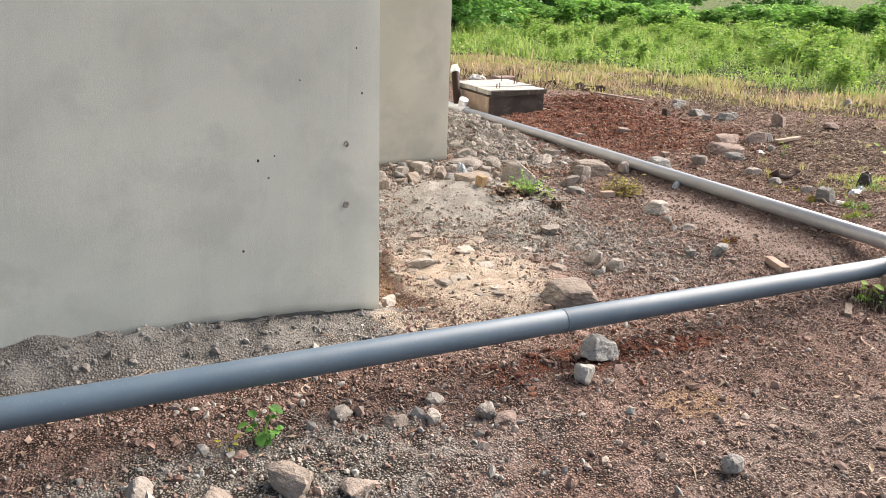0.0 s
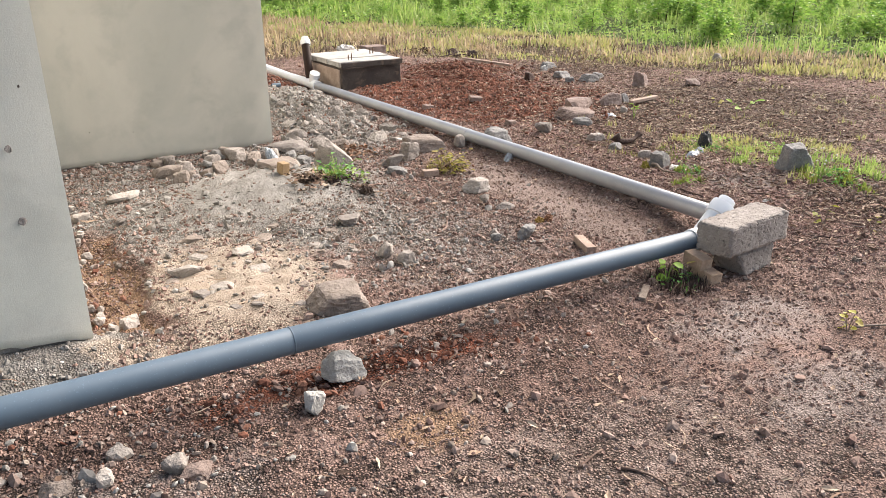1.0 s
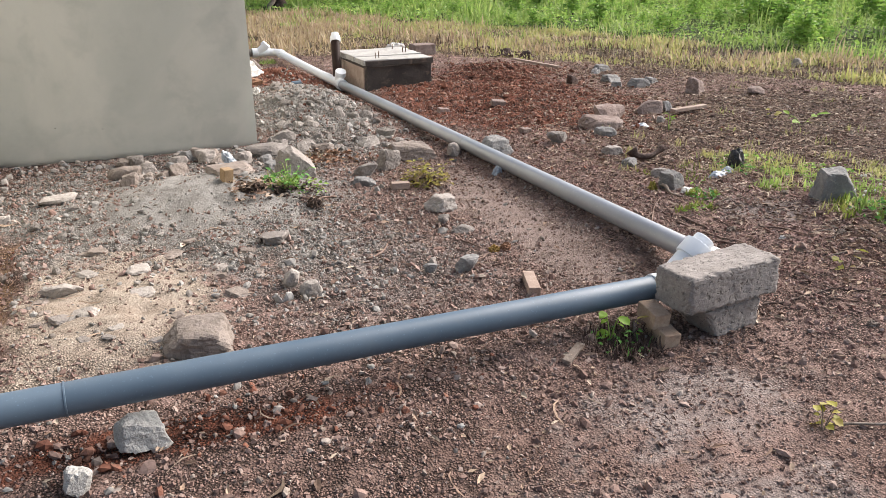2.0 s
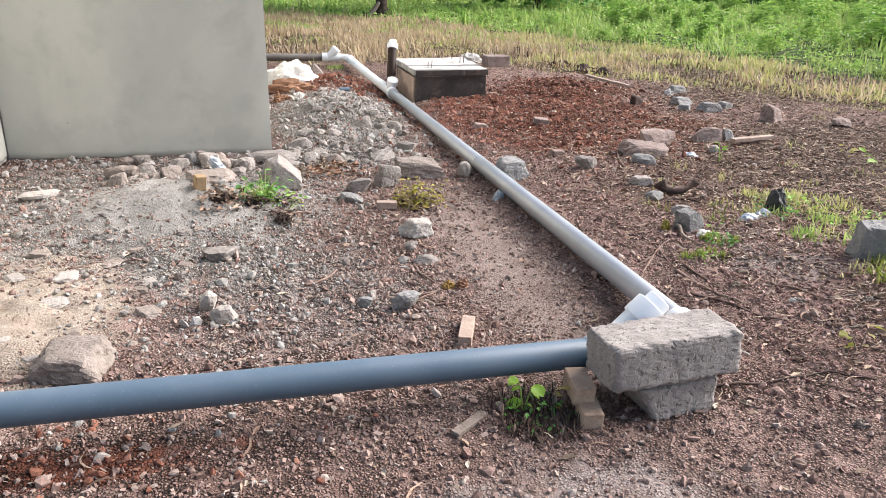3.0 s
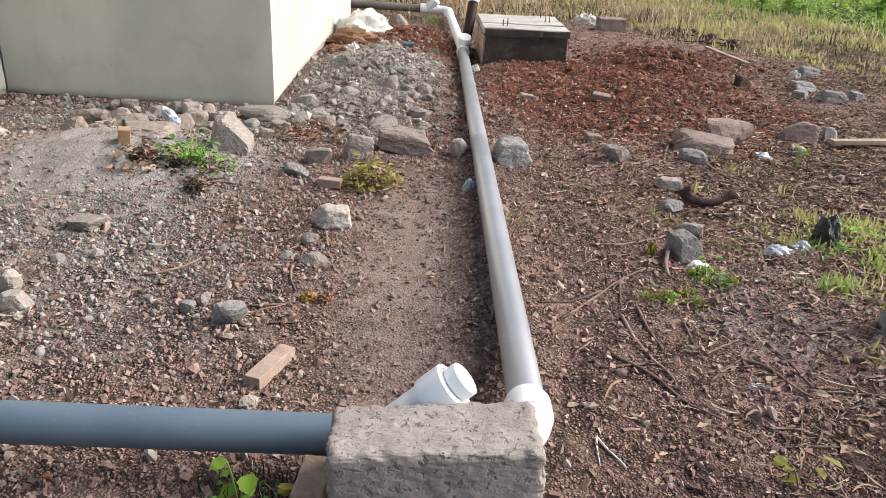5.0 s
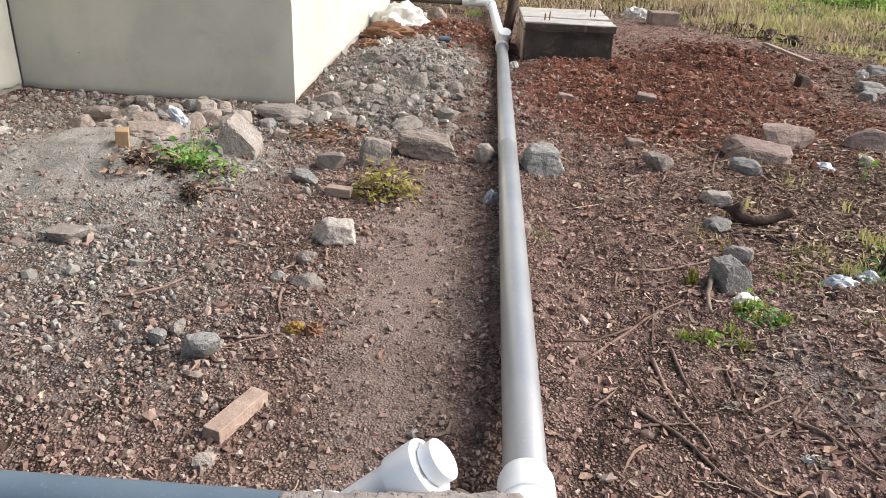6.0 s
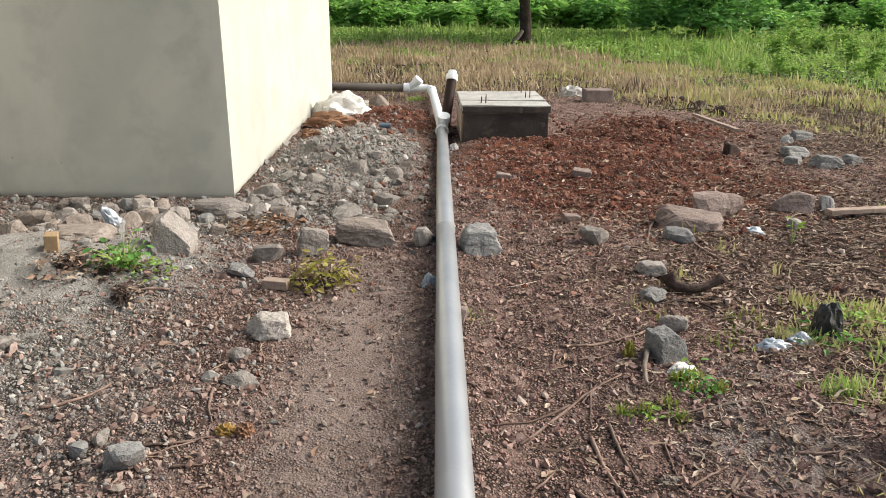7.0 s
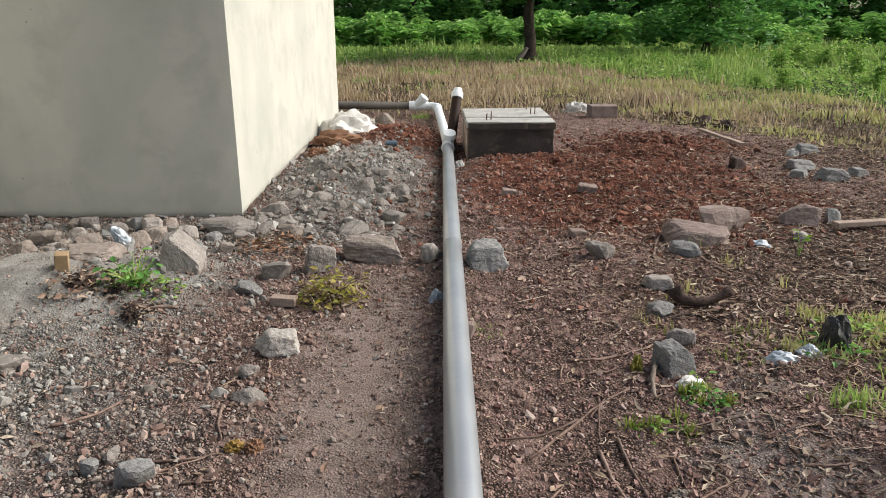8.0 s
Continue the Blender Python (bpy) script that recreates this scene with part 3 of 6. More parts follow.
def make_ground():
    ny, nx = XX.shape
    idx = np.arange(nx * ny).reshape(ny, nx)
    f = np.stack([idx[:-1, :-1], idx[:-1, 1:], idx[1:, 1:], idx[1:, :-1]], -1).reshape(-1, 4)
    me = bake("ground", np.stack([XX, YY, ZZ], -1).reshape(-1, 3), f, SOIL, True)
    x, y = XX.ravel(), YY.ravel()
    n, g = near_edge(x), green_edge(x)
    zones = {
        "red": np.maximum.reduce([bump(x, y, 1.1, 4.1, 0.95, 1.25, 1.5), bump(x, y, -0.45, 6.1, 0.5, 0.7, 1.4), bump(x, y, -2.0, -0.03, 0.75, 0.13, 0.75), bump(x, y, 1.8, 5.5, 0.7, 0.6, 1.3), bump(x, y, 1.9, 3.75, 0.5, 0.5, 1.1)]),
        "grey": np.maximum.reduce([bump(x, y, -1.9, 2.2, 0.95, 1.05, 1.35), bump(x, y, -0.68, 4.2, 0.5, 1.1, 1.3), np.clip(skirt(x, y) * 16, 0, 1.2), bump(x, y, -3.5, -0.4, 0.8, 0.42, 0.85), bump(x, y, -0.9, 2.9, 0.5, 0.4, 0.95), bump(x, y, -1.5, 1.3, 0.75, 0.5, 0.68)]),
        "pale": np.maximum(bump(x, y, -2.15, 0.9, 0.38, 0.55, 1.3), bump(x, y, -2.55, 0.42, 0.3, 0.13, 1.0)),
        "dark": step(x, 0.15, 0.9) * 0.72 * step(y, -2.6, -1.3) * (y < 9),
        "dusty": np.maximum.reduce([bump(x, y, -1.15, 0.85, 0.65, 0.7, 0.72), bump(x, y, -3.1, -0.38, 0.9, 0.36, 0.7), bump(x, y, -0.6, -0.45, 0.6, 0.32, 0.62), bump(x, y, -0.75, -0.95, 0.4, 0.3, 0.8), bump(x, y, 0.85, 0.75, 0.3, 0.35, 0.75), bump(x, y, 0.95, 1.2, 0.22, 0.16, 0.65)]),
        "ochre": np.maximum(bump(x, y, -1.97, -0.44, 0.17, 0.13, 0.85), trench(x, y) * 0.75),
        "humus": np.clip(np.maximum.reduce([bump(x, y, 1.9, 1.9, 1.0, 1.1, 1.1), bump(x, y, 3.0, 2.6, 1.3, 1.2, 1.0), bump(x, y, 1.0, 2.0, 0.45, 0.5, 0.75), bump(x, y, 3.2, 5.0, 1.2, 0.9, 0.6), bump(x, y, -0.58, -0.06, 0.13, 0.08, 0.6), bump(x, y, 1.05, 0.05, 0.45, 0.6, 0.8)]), 0, 0.85),
        "path": np.maximum(bump(x, y, -0.32, 1.2, 0.26, 1.3, 0.95), bump(x, y, -1.7, -0.95, 1.1, 0.5, 0.85)),
        "powder": np.clip(np.maximum.reduce([np.clip(skirt(x, y) * 7, 0, 0.6), bump(x, y, -0.66, 4.3, 0.4, 1.0, 0.7), bump(x, y, -1.68, 2.02, 0.62, 0.5, 1.5), bump(x, y, -0.32, 1.2, 0.22, 1.2, 0.85), bump(x, y, -2.1, 0.95, 0.42, 0.5, 1.2), bump(x, y, -0.65, -0.6, 0.55, 0.45, 0.85), bump(x, y, -1.97, -0.44, 0.18, 0.14, 0.6), bump(x, y, 0.9, 0.55, 0.3, 0.3, 0.6)]), 0, 0.92),
        "straw": step(y - n, -0.6, 0.5) * 0.95,
        "green": step(y - g, -0.8, 1.2) * 1.1,
    }
    for k in ("grey", "pale"):
        zones[k] = zones[k] * (1 - trench(x, y))
    for k, v in zones.items():
        a = me.attributes.new(k, "FLOAT", "POINT")
        a.data.foreach_set("value", np.asarray(v, np.float32))
    tagged(new("ground", me), "brown gravelly soil with grey and red patches", "ground", kind="structure")


make_ground()


# ---------------------------------------------------------------- the building
def wall_mesh(name, x0, x1, y0, y1, z0, z1):
    bm = bmesh.new()
    bmesh.ops.create_cube(bm, size=1, matrix=Matrix.Translation(((x0 + x1) / 2, (y0 + y1) / 2, (z0 + z1) / 2)) @ Matrix.Diagonal((x1 - x0, y1 - y0, z1 - z0, 1)))
    return from_bm(name, bm, CONCRETE)


def coat(name, along, depth, low, high, seed, t=0.018, up=3.0, rag=0.014):
    """A coat of render on a wall: a sheet with a ragged lower rim and a soft, uneven face. along: start and end; low(s): its lower rim."""
    n, m = max(8, int(abs(along[1] - along[0]) / 0.035)), 46
    heights = [0, 0.015, 0.04, 0.08, 0.13, 0.2] + [0.2 + (up - 0.2) * (i / (m - 6)) ** 1.2 for i in range(1, m - 5)]
    v, f = [], []
    for layer in (0, 1):
        for i in range(n + 1):
            s = along[0] + (along[1] - along[0]) * i / n
            rim = low(s) + rag * noise.fractal((s * 9, seed, 0), 0.7, 2.1, 4)
            for h in heights:
                z = rim + (up - rim) * (h / up)
                e = t * layer
                if layer:
                    e += 0.004 * noise.noise((s * 2.3, z * 2.3, seed)) + 0.0015 * noise.noise((s * 9, z * 9, seed))
                    if h == 0:
                        e -= t * 0.45
                    end = min(i, n - i) / 3
                    if end < 1:
                        e -= 0.006 * (1 - end) ** 2
                v.append((s, depth - e if high else depth + e, z))
    w = len(heights)
    lay = (n + 1) * w
    for i in range(n):
        for j in range(w - 1):
            a = i * w + j
            f.append((a, a + w, a + w + 1, a + 1))
            f.append((lay + a, lay + a + 1, lay + a + w + 1, lay + a + w))
        f.append((i * w, lay + i * w, lay + (i + 1) * w, (i + 1) * w))
        b = i * w + w - 1
        f.append((b, b + w, lay + b + w, lay + b))
    for i in (0, n):
        for j in range(w - 1):
            a = i * w + j
            f.append((a, a + 1, lay + a + 1, lay + a) if i == 0 else (a, lay + a, lay + a + 1, a + 1))
    return v, f


def render_coat(parent, axis, along, depth, low, seed, rag=0.014, material=None):
    v, f = coat("render_coat", along, depth, low, axis == "y", seed, rag=rag)
    v = np.array(v)
    if axis == "x":
        v = v[:, [1, 0, 2]]
    me = bake("render_coat", v, f, material or PLASTER, True)
    bm = bmesh.new()
    bm.from_mesh(me)
    bmesh.ops.recalc_face_normals(bm, faces=bm.faces[:])
    for e in bm.edges:
        if len(e.link_faces) == 2 and e.calc_face_angle(0) > 0.6:
            e.smooth = False
    bm.to_mesh(me)
    bm.free()
    part("render_coat", me, parent, "smooth grey cement render")


MARKS = ((-3.207, 0.71, 0.005), (-3.149, 0.724, 0.003), (-2.824, 0.934, 0.004), (-3.05, 0.985, 0.003), (-2.885, 0.751, 0.010), (-2.888, 0.522, 0.011), (-3.276, 0.381, 0.004), (-2.844, 1.092, 0.003))


def make_building():
    kind = {"kind": "structure"}
    a, b, d = -2.753, -1.187, 7.45      # the two outer corners and the far end
    front, back = 0.518, 3.266
    t, h, base = 0.018, 3.0, -0.25
    w1 = thing("wall_1", "grey rendered front wall on a rough footing", "wall", wall_mesh("wall_1", -7.5, a - t, front + t, front + t + 0.2, base, h), **kind)
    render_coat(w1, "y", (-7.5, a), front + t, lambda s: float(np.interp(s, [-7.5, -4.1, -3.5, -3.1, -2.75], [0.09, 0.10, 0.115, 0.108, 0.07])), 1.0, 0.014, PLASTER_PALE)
    for x, z, r in MARKS:
        bm = turned([(r * 0.4, -0.001), (r, 0.0), (r * 0.9, 0.0015)], 9)
        for v in bm.verts:
            v.co += noise.noise_vector(v.co * 180 + Vector((x, z, 0)) * 9) * r * 0.35
        bm.transform(pose(x, front - 0.004, z, 90) @ Matrix.Diagonal((1, 1.3, 1, 1)))
        part("pock_mark", from_bm("pock_mark", bm, TAR if r < 0.006 else CONCRETE), w1, "small dark chip in the render")
    w2 = thing("wall_2", "sunlit cream rendered side wall", "wall", wall_mesh("wall_2", a - t - 0.2, a - t, front + t + 0.2, back + t, base, h), **kind)
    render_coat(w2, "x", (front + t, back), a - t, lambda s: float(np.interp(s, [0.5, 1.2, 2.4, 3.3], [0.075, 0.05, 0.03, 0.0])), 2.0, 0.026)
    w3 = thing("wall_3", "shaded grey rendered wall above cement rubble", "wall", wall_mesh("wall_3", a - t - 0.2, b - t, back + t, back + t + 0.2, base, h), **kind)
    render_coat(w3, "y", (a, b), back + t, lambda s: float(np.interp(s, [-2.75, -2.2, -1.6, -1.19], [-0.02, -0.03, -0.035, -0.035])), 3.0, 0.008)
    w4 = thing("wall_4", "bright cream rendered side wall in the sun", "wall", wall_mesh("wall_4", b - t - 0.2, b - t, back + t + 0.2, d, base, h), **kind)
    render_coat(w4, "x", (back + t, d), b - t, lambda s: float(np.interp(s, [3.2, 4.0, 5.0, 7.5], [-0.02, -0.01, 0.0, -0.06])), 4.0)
    thing("wall_5", "plain rear wall of the building", "wall", wall_mesh("wall_5", -7.5, b - t - 0.2, d - 0.2, d, base, h), **kind)
    thing("wall_6", "plain far side wall of the building", "wall", wall_mesh("wall_6", -7.7, -7.5, front + t, d, base, h), **kind)
    thing("ceiling", "plain concrete roof slab of the building", "roof slab", wall_mesh("ceiling", -7.7, a - t, front + t, d, h, h + 0.12), **kind)
    thing("ceiling", "plain concrete roof slab over the rear room", "roof slab", wall_mesh("ceiling", a - t, b - t, back + t, d, h, h + 0.12), **kind)


make_building()


# ---------------------------------------------------------------- pipes
def pipe1(x):
    return Vector((x, 0.079 + 0.041 * x, 0.100 - 0.030 * x))


def pipe2(y):
    return Vector((0.0026 - 0.003 * y, y, 0.1114 - 0.025 * y))


R = 0.0435


def collar_mesh(a, b, r, name, material):
    a, b = Vector(a), Vector(b)
    n = (b - a).length
    bm = turned([(r * 0.9, 0), (r * 0.985, 0.002), (r, 0.006), (r, n - 0.006), (r * 0.985, n - 0.002), (r * 0.9, n)], 32)
    bm.transform(Matrix.Translation(a) @ (b - a).to_track_quat("Z", "Y").to_matrix().to_4x4())
    return from_bm(name, bm, material, False)


def smooth_sides(me, angle=0.7):
    bm = bmesh.new()
    bm.from_mesh(me)
    for f in bm.faces:
        f.smooth = len(f.verts) <= 4
    for e in bm.edges:
        e.smooth = len(e.link_faces) == 2 and e.calc_face_angle(0) < angle
    bm.to_mesh(me)
    bm.free()
    return me


def drain_run(label, f, cuts, sockets, material):
    run = thing("drain_pipe", label, "pipe")
    for a, b in zip(cuts, cuts[1:]):
        part("pipe_length", smooth_sides(from_bm("pipe_length", hollow(f(a), f(b), R, 0.004), material)), run)
    for s, n in sockets:
        part("joint", smooth_sides(collar_mesh(f(s - n / 2), f(s + n / 2), R + 0.002, "joint", material)), run, "moulded pipe joint")
    return run


drain_run("long blue-grey plastic drain pipe before the wall", pipe1, (-7.4, -2.235, -0.36), ((-2.235, 0.008),), PVC)
drain_run("grey plastic drain pipe running towards the chamber", pipe2, (0.12, 2.47, 5.36), ((2.47, 0.03),), PVC_DUSTY_LIT)


def wye(name, label, main, branch, r, rings, cap_at=None):
    """A white branch fitting: main barrel, branch, socket rings and a cap."""
    w = thing(name, label, "pipe fitting")
    part("barrel", smooth_sides(from_bm("barrel", tube(main, r, 28), WHITE)), w)
    part("branch", smooth_sides(from_bm("branch", tube(branch, r * 0.96, 28), WHITE)), w)
    for a, b, k in rings:
        part("socket", smooth_sides(collar_mesh(a, b, k, "socket", WHITE)), w)
    return w


# corner fittings by the blocks
bend = [pipe2(0.215), pipe2(0.15)] + [Vector((-0.07 + 0.072 * math.cos(a), 0.15 - 0.074 * math.sin(a), 0.1085 - 0.003 * a)) for a in (0.35, 0.7, 1.05, 1.4)] + [pipe1(-0.12)]
el = thing("pipe_elbow", "white plastic elbow joining two grey pipes", "pipe fitting")
part("bend", smooth_sides(from_bm("bend", tube(smooth_line(bend, 3), 0.049, 28), WHITE)), el)
part("socket", smooth_sides(collar_mesh(pipe2(0.14), pipe2(0.205), 0.054, "socket", WHITE)), el)
root, tip = Vector((-0.315, 0.066, 0.11)), Vector((-0.172, 0.075, 0.238))
way = (tip - root).normalized()
wy = wye("branch_fitting", "white plastic branch fitting with a capped inlet", [pipe1(-0.375), pipe1(-0.3), pipe1(-0.125)], [root, root.lerp(tip, 0.5), tip], 0.049,
         [(pipe1(-0.375), pipe1(-0.33), 0.05), (tip - way * 0.065, tip, 0.055)])
part("cap", smooth_sides(collar_mesh(tip, tip + way * 0.03, 0.038, "cap", WHITE)), wy, "white plastic end cap")

# fittings at the chamber
p_in = pipe2(5.34)
wye("branch_fitting", "white plastic branch fitting beside the chamber", [p_in, Vector((-0.012, 5.6, -0.025)), Vector((-0.03, 6.0, -0.03))],
         [Vector((-0.008, 5.47, -0.02)), Vector((-0.004, 5.44, 0.04)), Vector((0.0, 5.41, 0.085))], 0.047,
         [(pipe2(5.32), pipe2(5.40), 0.055), (Vector((-0.002, 5.428, 0.05)), Vector((0.001, 5.405, 0.098)), 0.053)])
line = [(-0.03, 5.98, -0.03), (-0.07, 6.8, -0.02), (-0.11, 7.55, -0.005), (-0.125, 7.72, 0.0), (-0.16, 7.80, 0.003), (-0.24, 7.83, 0.005)]
ru = thing("drain_pipe", "white plastic pipe bending behind the chamber", "pipe")
part("pipe_length", smooth_sides(from_bm("pipe_length", tube(smooth_line(line, 4), 0.044, 24), WHITE)), ru)
part("socket", smooth_sides(collar_mesh((-0.117, 7.62, -0.003), (-0.124, 7.70, 0.0), 0.053, "socket", WHITE)), ru)
wye("branch_fitting", "white plastic branch fitting on the rear pipe", [(-0.23, 7.83, 0.005), (-0.40, 7.835, 0.006)], [(-0.36, 7.83, 0.01), (-0.30, 7.81, 0.07), (-0.265, 7.80, 0.105)], 0.049,
    [(Vector((-0.37, 7.834, 0.006)), Vector((-0.44, 7.836, 0.006)), 0.055), (Vector((-0.295, 7.808, 0.075)), Vector((-0.262, 7.80, 0.113)), 0.055)])
rr = thing("drain_pipe", "dirty brown-grey plastic pipe passing behind the building", "pipe")
part("pipe_length", smooth_sides(from_bm("pipe_length", hollow((-0.42, 7.836, 0.006), (-6.0, 7.95, 0.05), R, 0.004), PVC_DARK)), rr)

# vent pipe
vent = thing("vent_pipe", "leaning dark vent pipe with a white cap", "pipe")
v0, v1 = Vector((-0.005, 5.52, -0.12)), Vector((0.066, 5.80, 0.335))
part("standpipe", smooth_sides(from_bm("standpipe", tube([v0, v0.lerp(v1, 0.5), v1], 0.043, 24), BROWNPIPE)), vent)
u = (v1 - v0).normalized()
part("cap", smooth_sides(collar_mesh(v1 - u * 0.005, v1 + u * 0.05, 0.052, "cap", WHITE)), vent, "white plastic cap")
part("plug", smooth_sides(collar_mesh(v1 + u * 0.05, v1 + u * 0.085, 0.038, "plug", WHITE)), vent, "white plastic plug")


# ---------------------------------------------------------------- inspection chamber
def make_chamber():
    m = pose(0.15, 5.078, -0.165, 0, 0, 1.5)
    c = thing("inspection_chamber", "dark cement inspection chamber with pale cover slabs", "manhole", at=m)
    w, d, h, t = 0.672, 0.86, 0.34, 0.1
    for x0, x1, y0, y1, s in ((0, w, 0, t, 1), (0, w, d - t, d, 2), (0, t, t, d - t, 3), (w - t, w, t, d - t, 4)):
        bm = block_bm(x1 - x0, y1 - y0, h, 0.008, 0.006, 5, s)
        part("side_wall", from_bm("side_wall", bm, TAR), c, "damp dark cement side", pose((x0 + x1) / 2, (y0 + y1) / 2, 0))
    bm = block_bm(0.012, d * 0.8, 0.27, 0.002, 0.002, 3, 7)
    part("board", from_bm("board", bm, TIMBER), c, "raw timber shutter board", pose(-0.008, d * 0.43, 0.05))
    n = 3
    for i in range(n):
        y = d * (i + 0.5) / n
        s = part("cover_slab", from_bm("cover_slab", block_bm(w + 0.03, d / n - 0.026, 0.05, 0.006, 0.004, 5, 11 + i), SLAB), c, "pale cement cover slab", pose(w / 2, y, h + 0.002 + 0.004 * (i % 2), 0.5 * (i - 1), 0.4 * (1 - i), 0.6 * (i - 1)))
        for x in (-w * 0.28, w * 0.30):
            for k in (0, 1):
                if (i, x > 0) not in ((0, False), (1, True), (2, True)) or (i, k) == (2, 1):
                    continue
                q = x + 0.035 * k
                loop = [(q, -0.01, 0.04), (q, -0.012, 0.085), (q + 0.004, 0.0, 0.1 + 0.015 * k), (q + 0.006, 0.014, 0.085), (q + 0.006, 0.012, 0.04)]
                part("lifting_hook", smooth_sides(from_bm("lifting_hook", tube(smooth_line(loop, 3), 0.003, 6), IRON)), s, "bent rusty steel bar")
    thing("cement_edge", "dark cement rim spread along the chamber edge", "cement", from_bm("cement_edge", block_bm(w + 0.012, 0.02, 0.05, 0.004, 0.004, 4, 21), TAR),
          m @ pose(w / 2, -0.022, h + 0.001))


make_chamber()


# ---------------------------------------------------------------- blocks and timber at the pipe corner
def sandcrete(x, y, z, seed, cuts, taper=0.0):
    """A block with rounded, crumbled edges and a gritty, pitted face; with taper one end is broken off aslant."""
    bm = bmesh.new()
    bmesh.ops.create_cube(bm, size=1)
    bmesh.ops.subdivide_edges(bm, edges=bm.edges[:], cuts=cuts, use_grid_fill=True)
    half, r = Vector((x / 2, y / 2, z / 2)), 0.017
    for v in bm.verts:
        p = Vector([2 * c * h for c, h in zip(v.co, half)])
        core = Vector([max(r - h, min(h - r, c)) for c, h in zip(p, half)])
        out = (p - core).normalized()
        q = p * 22 + Vector((seed * 7.3, seed * 3.1, 0))
        worn = 1 + 1.6 * (sorted(abs(c) for c in out)[1] > 0.25)
        pit = max(0.0, noise.noise(q * 3.4) - 0.28) * (1.0 if noise.noise(q * 0.6) > -0.15 else 0.3) * (0.35 if out.z > 0.7 else 0.9)
        v.co = core + out * (r + 0.0022 * worn * noise.fractal(q * 1.7, 0.6, 2.1, 4) - 0.012 * pit) + noise.noise_vector(q * 0.3) * 0.004
        v.co.z += z / 2
        if v.co.x < 0:
            v.co.x *= 1 - taper * (1 - v.co.z / z)
    return from_bm("concrete_block", bm, BLOCK, True)


thing("concrete_block", "worn grey sandcrete block resting on another block", "concrete block", sandcrete(0.396, 0.178, 0.134, 3, 58), pose(-0.206, -0.072, 0.106, -3.5, -1.6, 3.2))
thing("concrete_block", "broken half block under the corner block", "concrete block", sandcrete(0.262, 0.15, 0.118, 8, 40, 0.5), pose(-0.190, -0.066, -0.015, -1.5, -1.0, 5))
thing("timber_offcut", "short squared timber propping up the pipe", "timber", from_bm("timber_offcut", block_bm(0.06, 0.13, 0.055, 0.004, 0.002, 4, 4), PROPWOOD), pose(-0.435, -0.09, -0.004, 3, 0, -9))
thing("timber_offcut", "short squared timber lying on another offcut", "timber", from_bm("timber_offcut", block_bm(0.062, 0.11, 0.055, 0.004, 0.002, 4, 5), PROPWOOD), pose(-0.445, -0.045, 0.045, 4, 2, -6))


# ---------------------------------------------------------------- loose stones
BOXY = ((0.05, -1, 0.16, 0.62), (1, 0.12, 0.1, 0.66), (-1, -0.1, 0.14, 0.66), (0, 1, 0.1, 0.62), (0.1, -0.06, 1, 0.6), (0.6, -0.6, 0.5, 0.9), (-0.7, 0.2, 0.7, 0.86))
WEDGE = ((0.05, -1, 0.1, 0.55), (-1, -0.1, 0.06, 0.62), (-0.15, -0.1, 1, 0.66), (0.62, -0.1, 0.78, 0.64), (1, 0, 0.15, 0.72), (0, 1, 0.2, 0.6))
CREST = ((0.1, -1, 0.12, 0.5), (-1, -0.05, 0.08, 0.6), (-0.3, 0.1, 1, 0.72), (0.78, -0.12, 0.62, 0.46), (1, 0, 0.05, 0.74), (0, 1, 0.2, 0.55))
FLAT = ((0, -1, 0.35, 0.75), (1, 0.1, 0.3, 0.8), (-1, -0.2, 0.2, 0.82), (0, 1, 0.3, 0.75), (0.05, 0.03, 1, 0.42), (0.7, -0.7, 0.2, 0.85), (-0.7, -0.7, 0.4, 0.85))


def rock_mesh(seed, w, d, h, facets=9, sub=3, material=None, chip=0.10, planes=None, sharp=26):
    """An angular stone: a ball cut by random or given planes, its faces then roughened."""
    rng = np.random.default_rng(seed)
    bm = bmesh.new()
    bmesh.ops.create_icosphere(bm, subdivisions=sub + 1 if planes else sub, radius=1)
    if planes:
        n = np.array([p[:3] for p in planes] + [(0, 0, -1)], float) + rng.normal(0, 0.13, (len(planes) + 1, 3))
        off = np.array([p[3] for p in planes] + [0.55])
        n /= np.linalg.norm(n, axis=1)[:, None]
    else:
        n = rng.normal(size=(facets, 3))
        n = np.vstack([n / np.linalg.norm(n, axis=1)[:, None], [(0, 0, 1), (0, 0, -1)]])
        off = np.append(rng.uniform(0.5, 0.85, facets), (rng.uniform(0.55, 0.8), 0.55))
    for v in bm.verts:
        u = np.array(v.co)
        k = np.clip(n @ u, 0, None) / off
        r = min(1.15, 1 / max(1e-6, float(k.max() * ((k / max(1e-9, k.max())) ** sharp).sum() ** (1 / sharp))))
        q = Vector(u) * r
        v.co = q * (1 + chip * noise.fractal(q * 2.6 + Vector((seed, 0, 0)), 0.6, 2.2, 4))
    lo = [min(v.co[i] for v in bm.verts) for i in range(3)]
    hi = [max(v.co[i] for v in bm.verts) for i in range(3)]
    for v in bm.verts:
        q = [(v.co[i] - lo[i]) / (hi[i] - lo[i]) for i in range(3)]
        v.co = Vector(((q[0] - 0.5) * w, (q[1] - 0.5) * d, (q[2] * 1.14 - 0.14) * h))
    return from_bm("rock", bm, material)


def stone_base(seed):
    """Vertices and faces of a small angular stone of radius about one."""
    me = rock_mesh(seed, 2.0, 1.7, 1.5, 6, 1, STONE, 0.06, None, 60)
    return np.array([v.co[:] for v in me.vertices]), [tuple(p.vertices) for p in me.polygons]


count = [0]


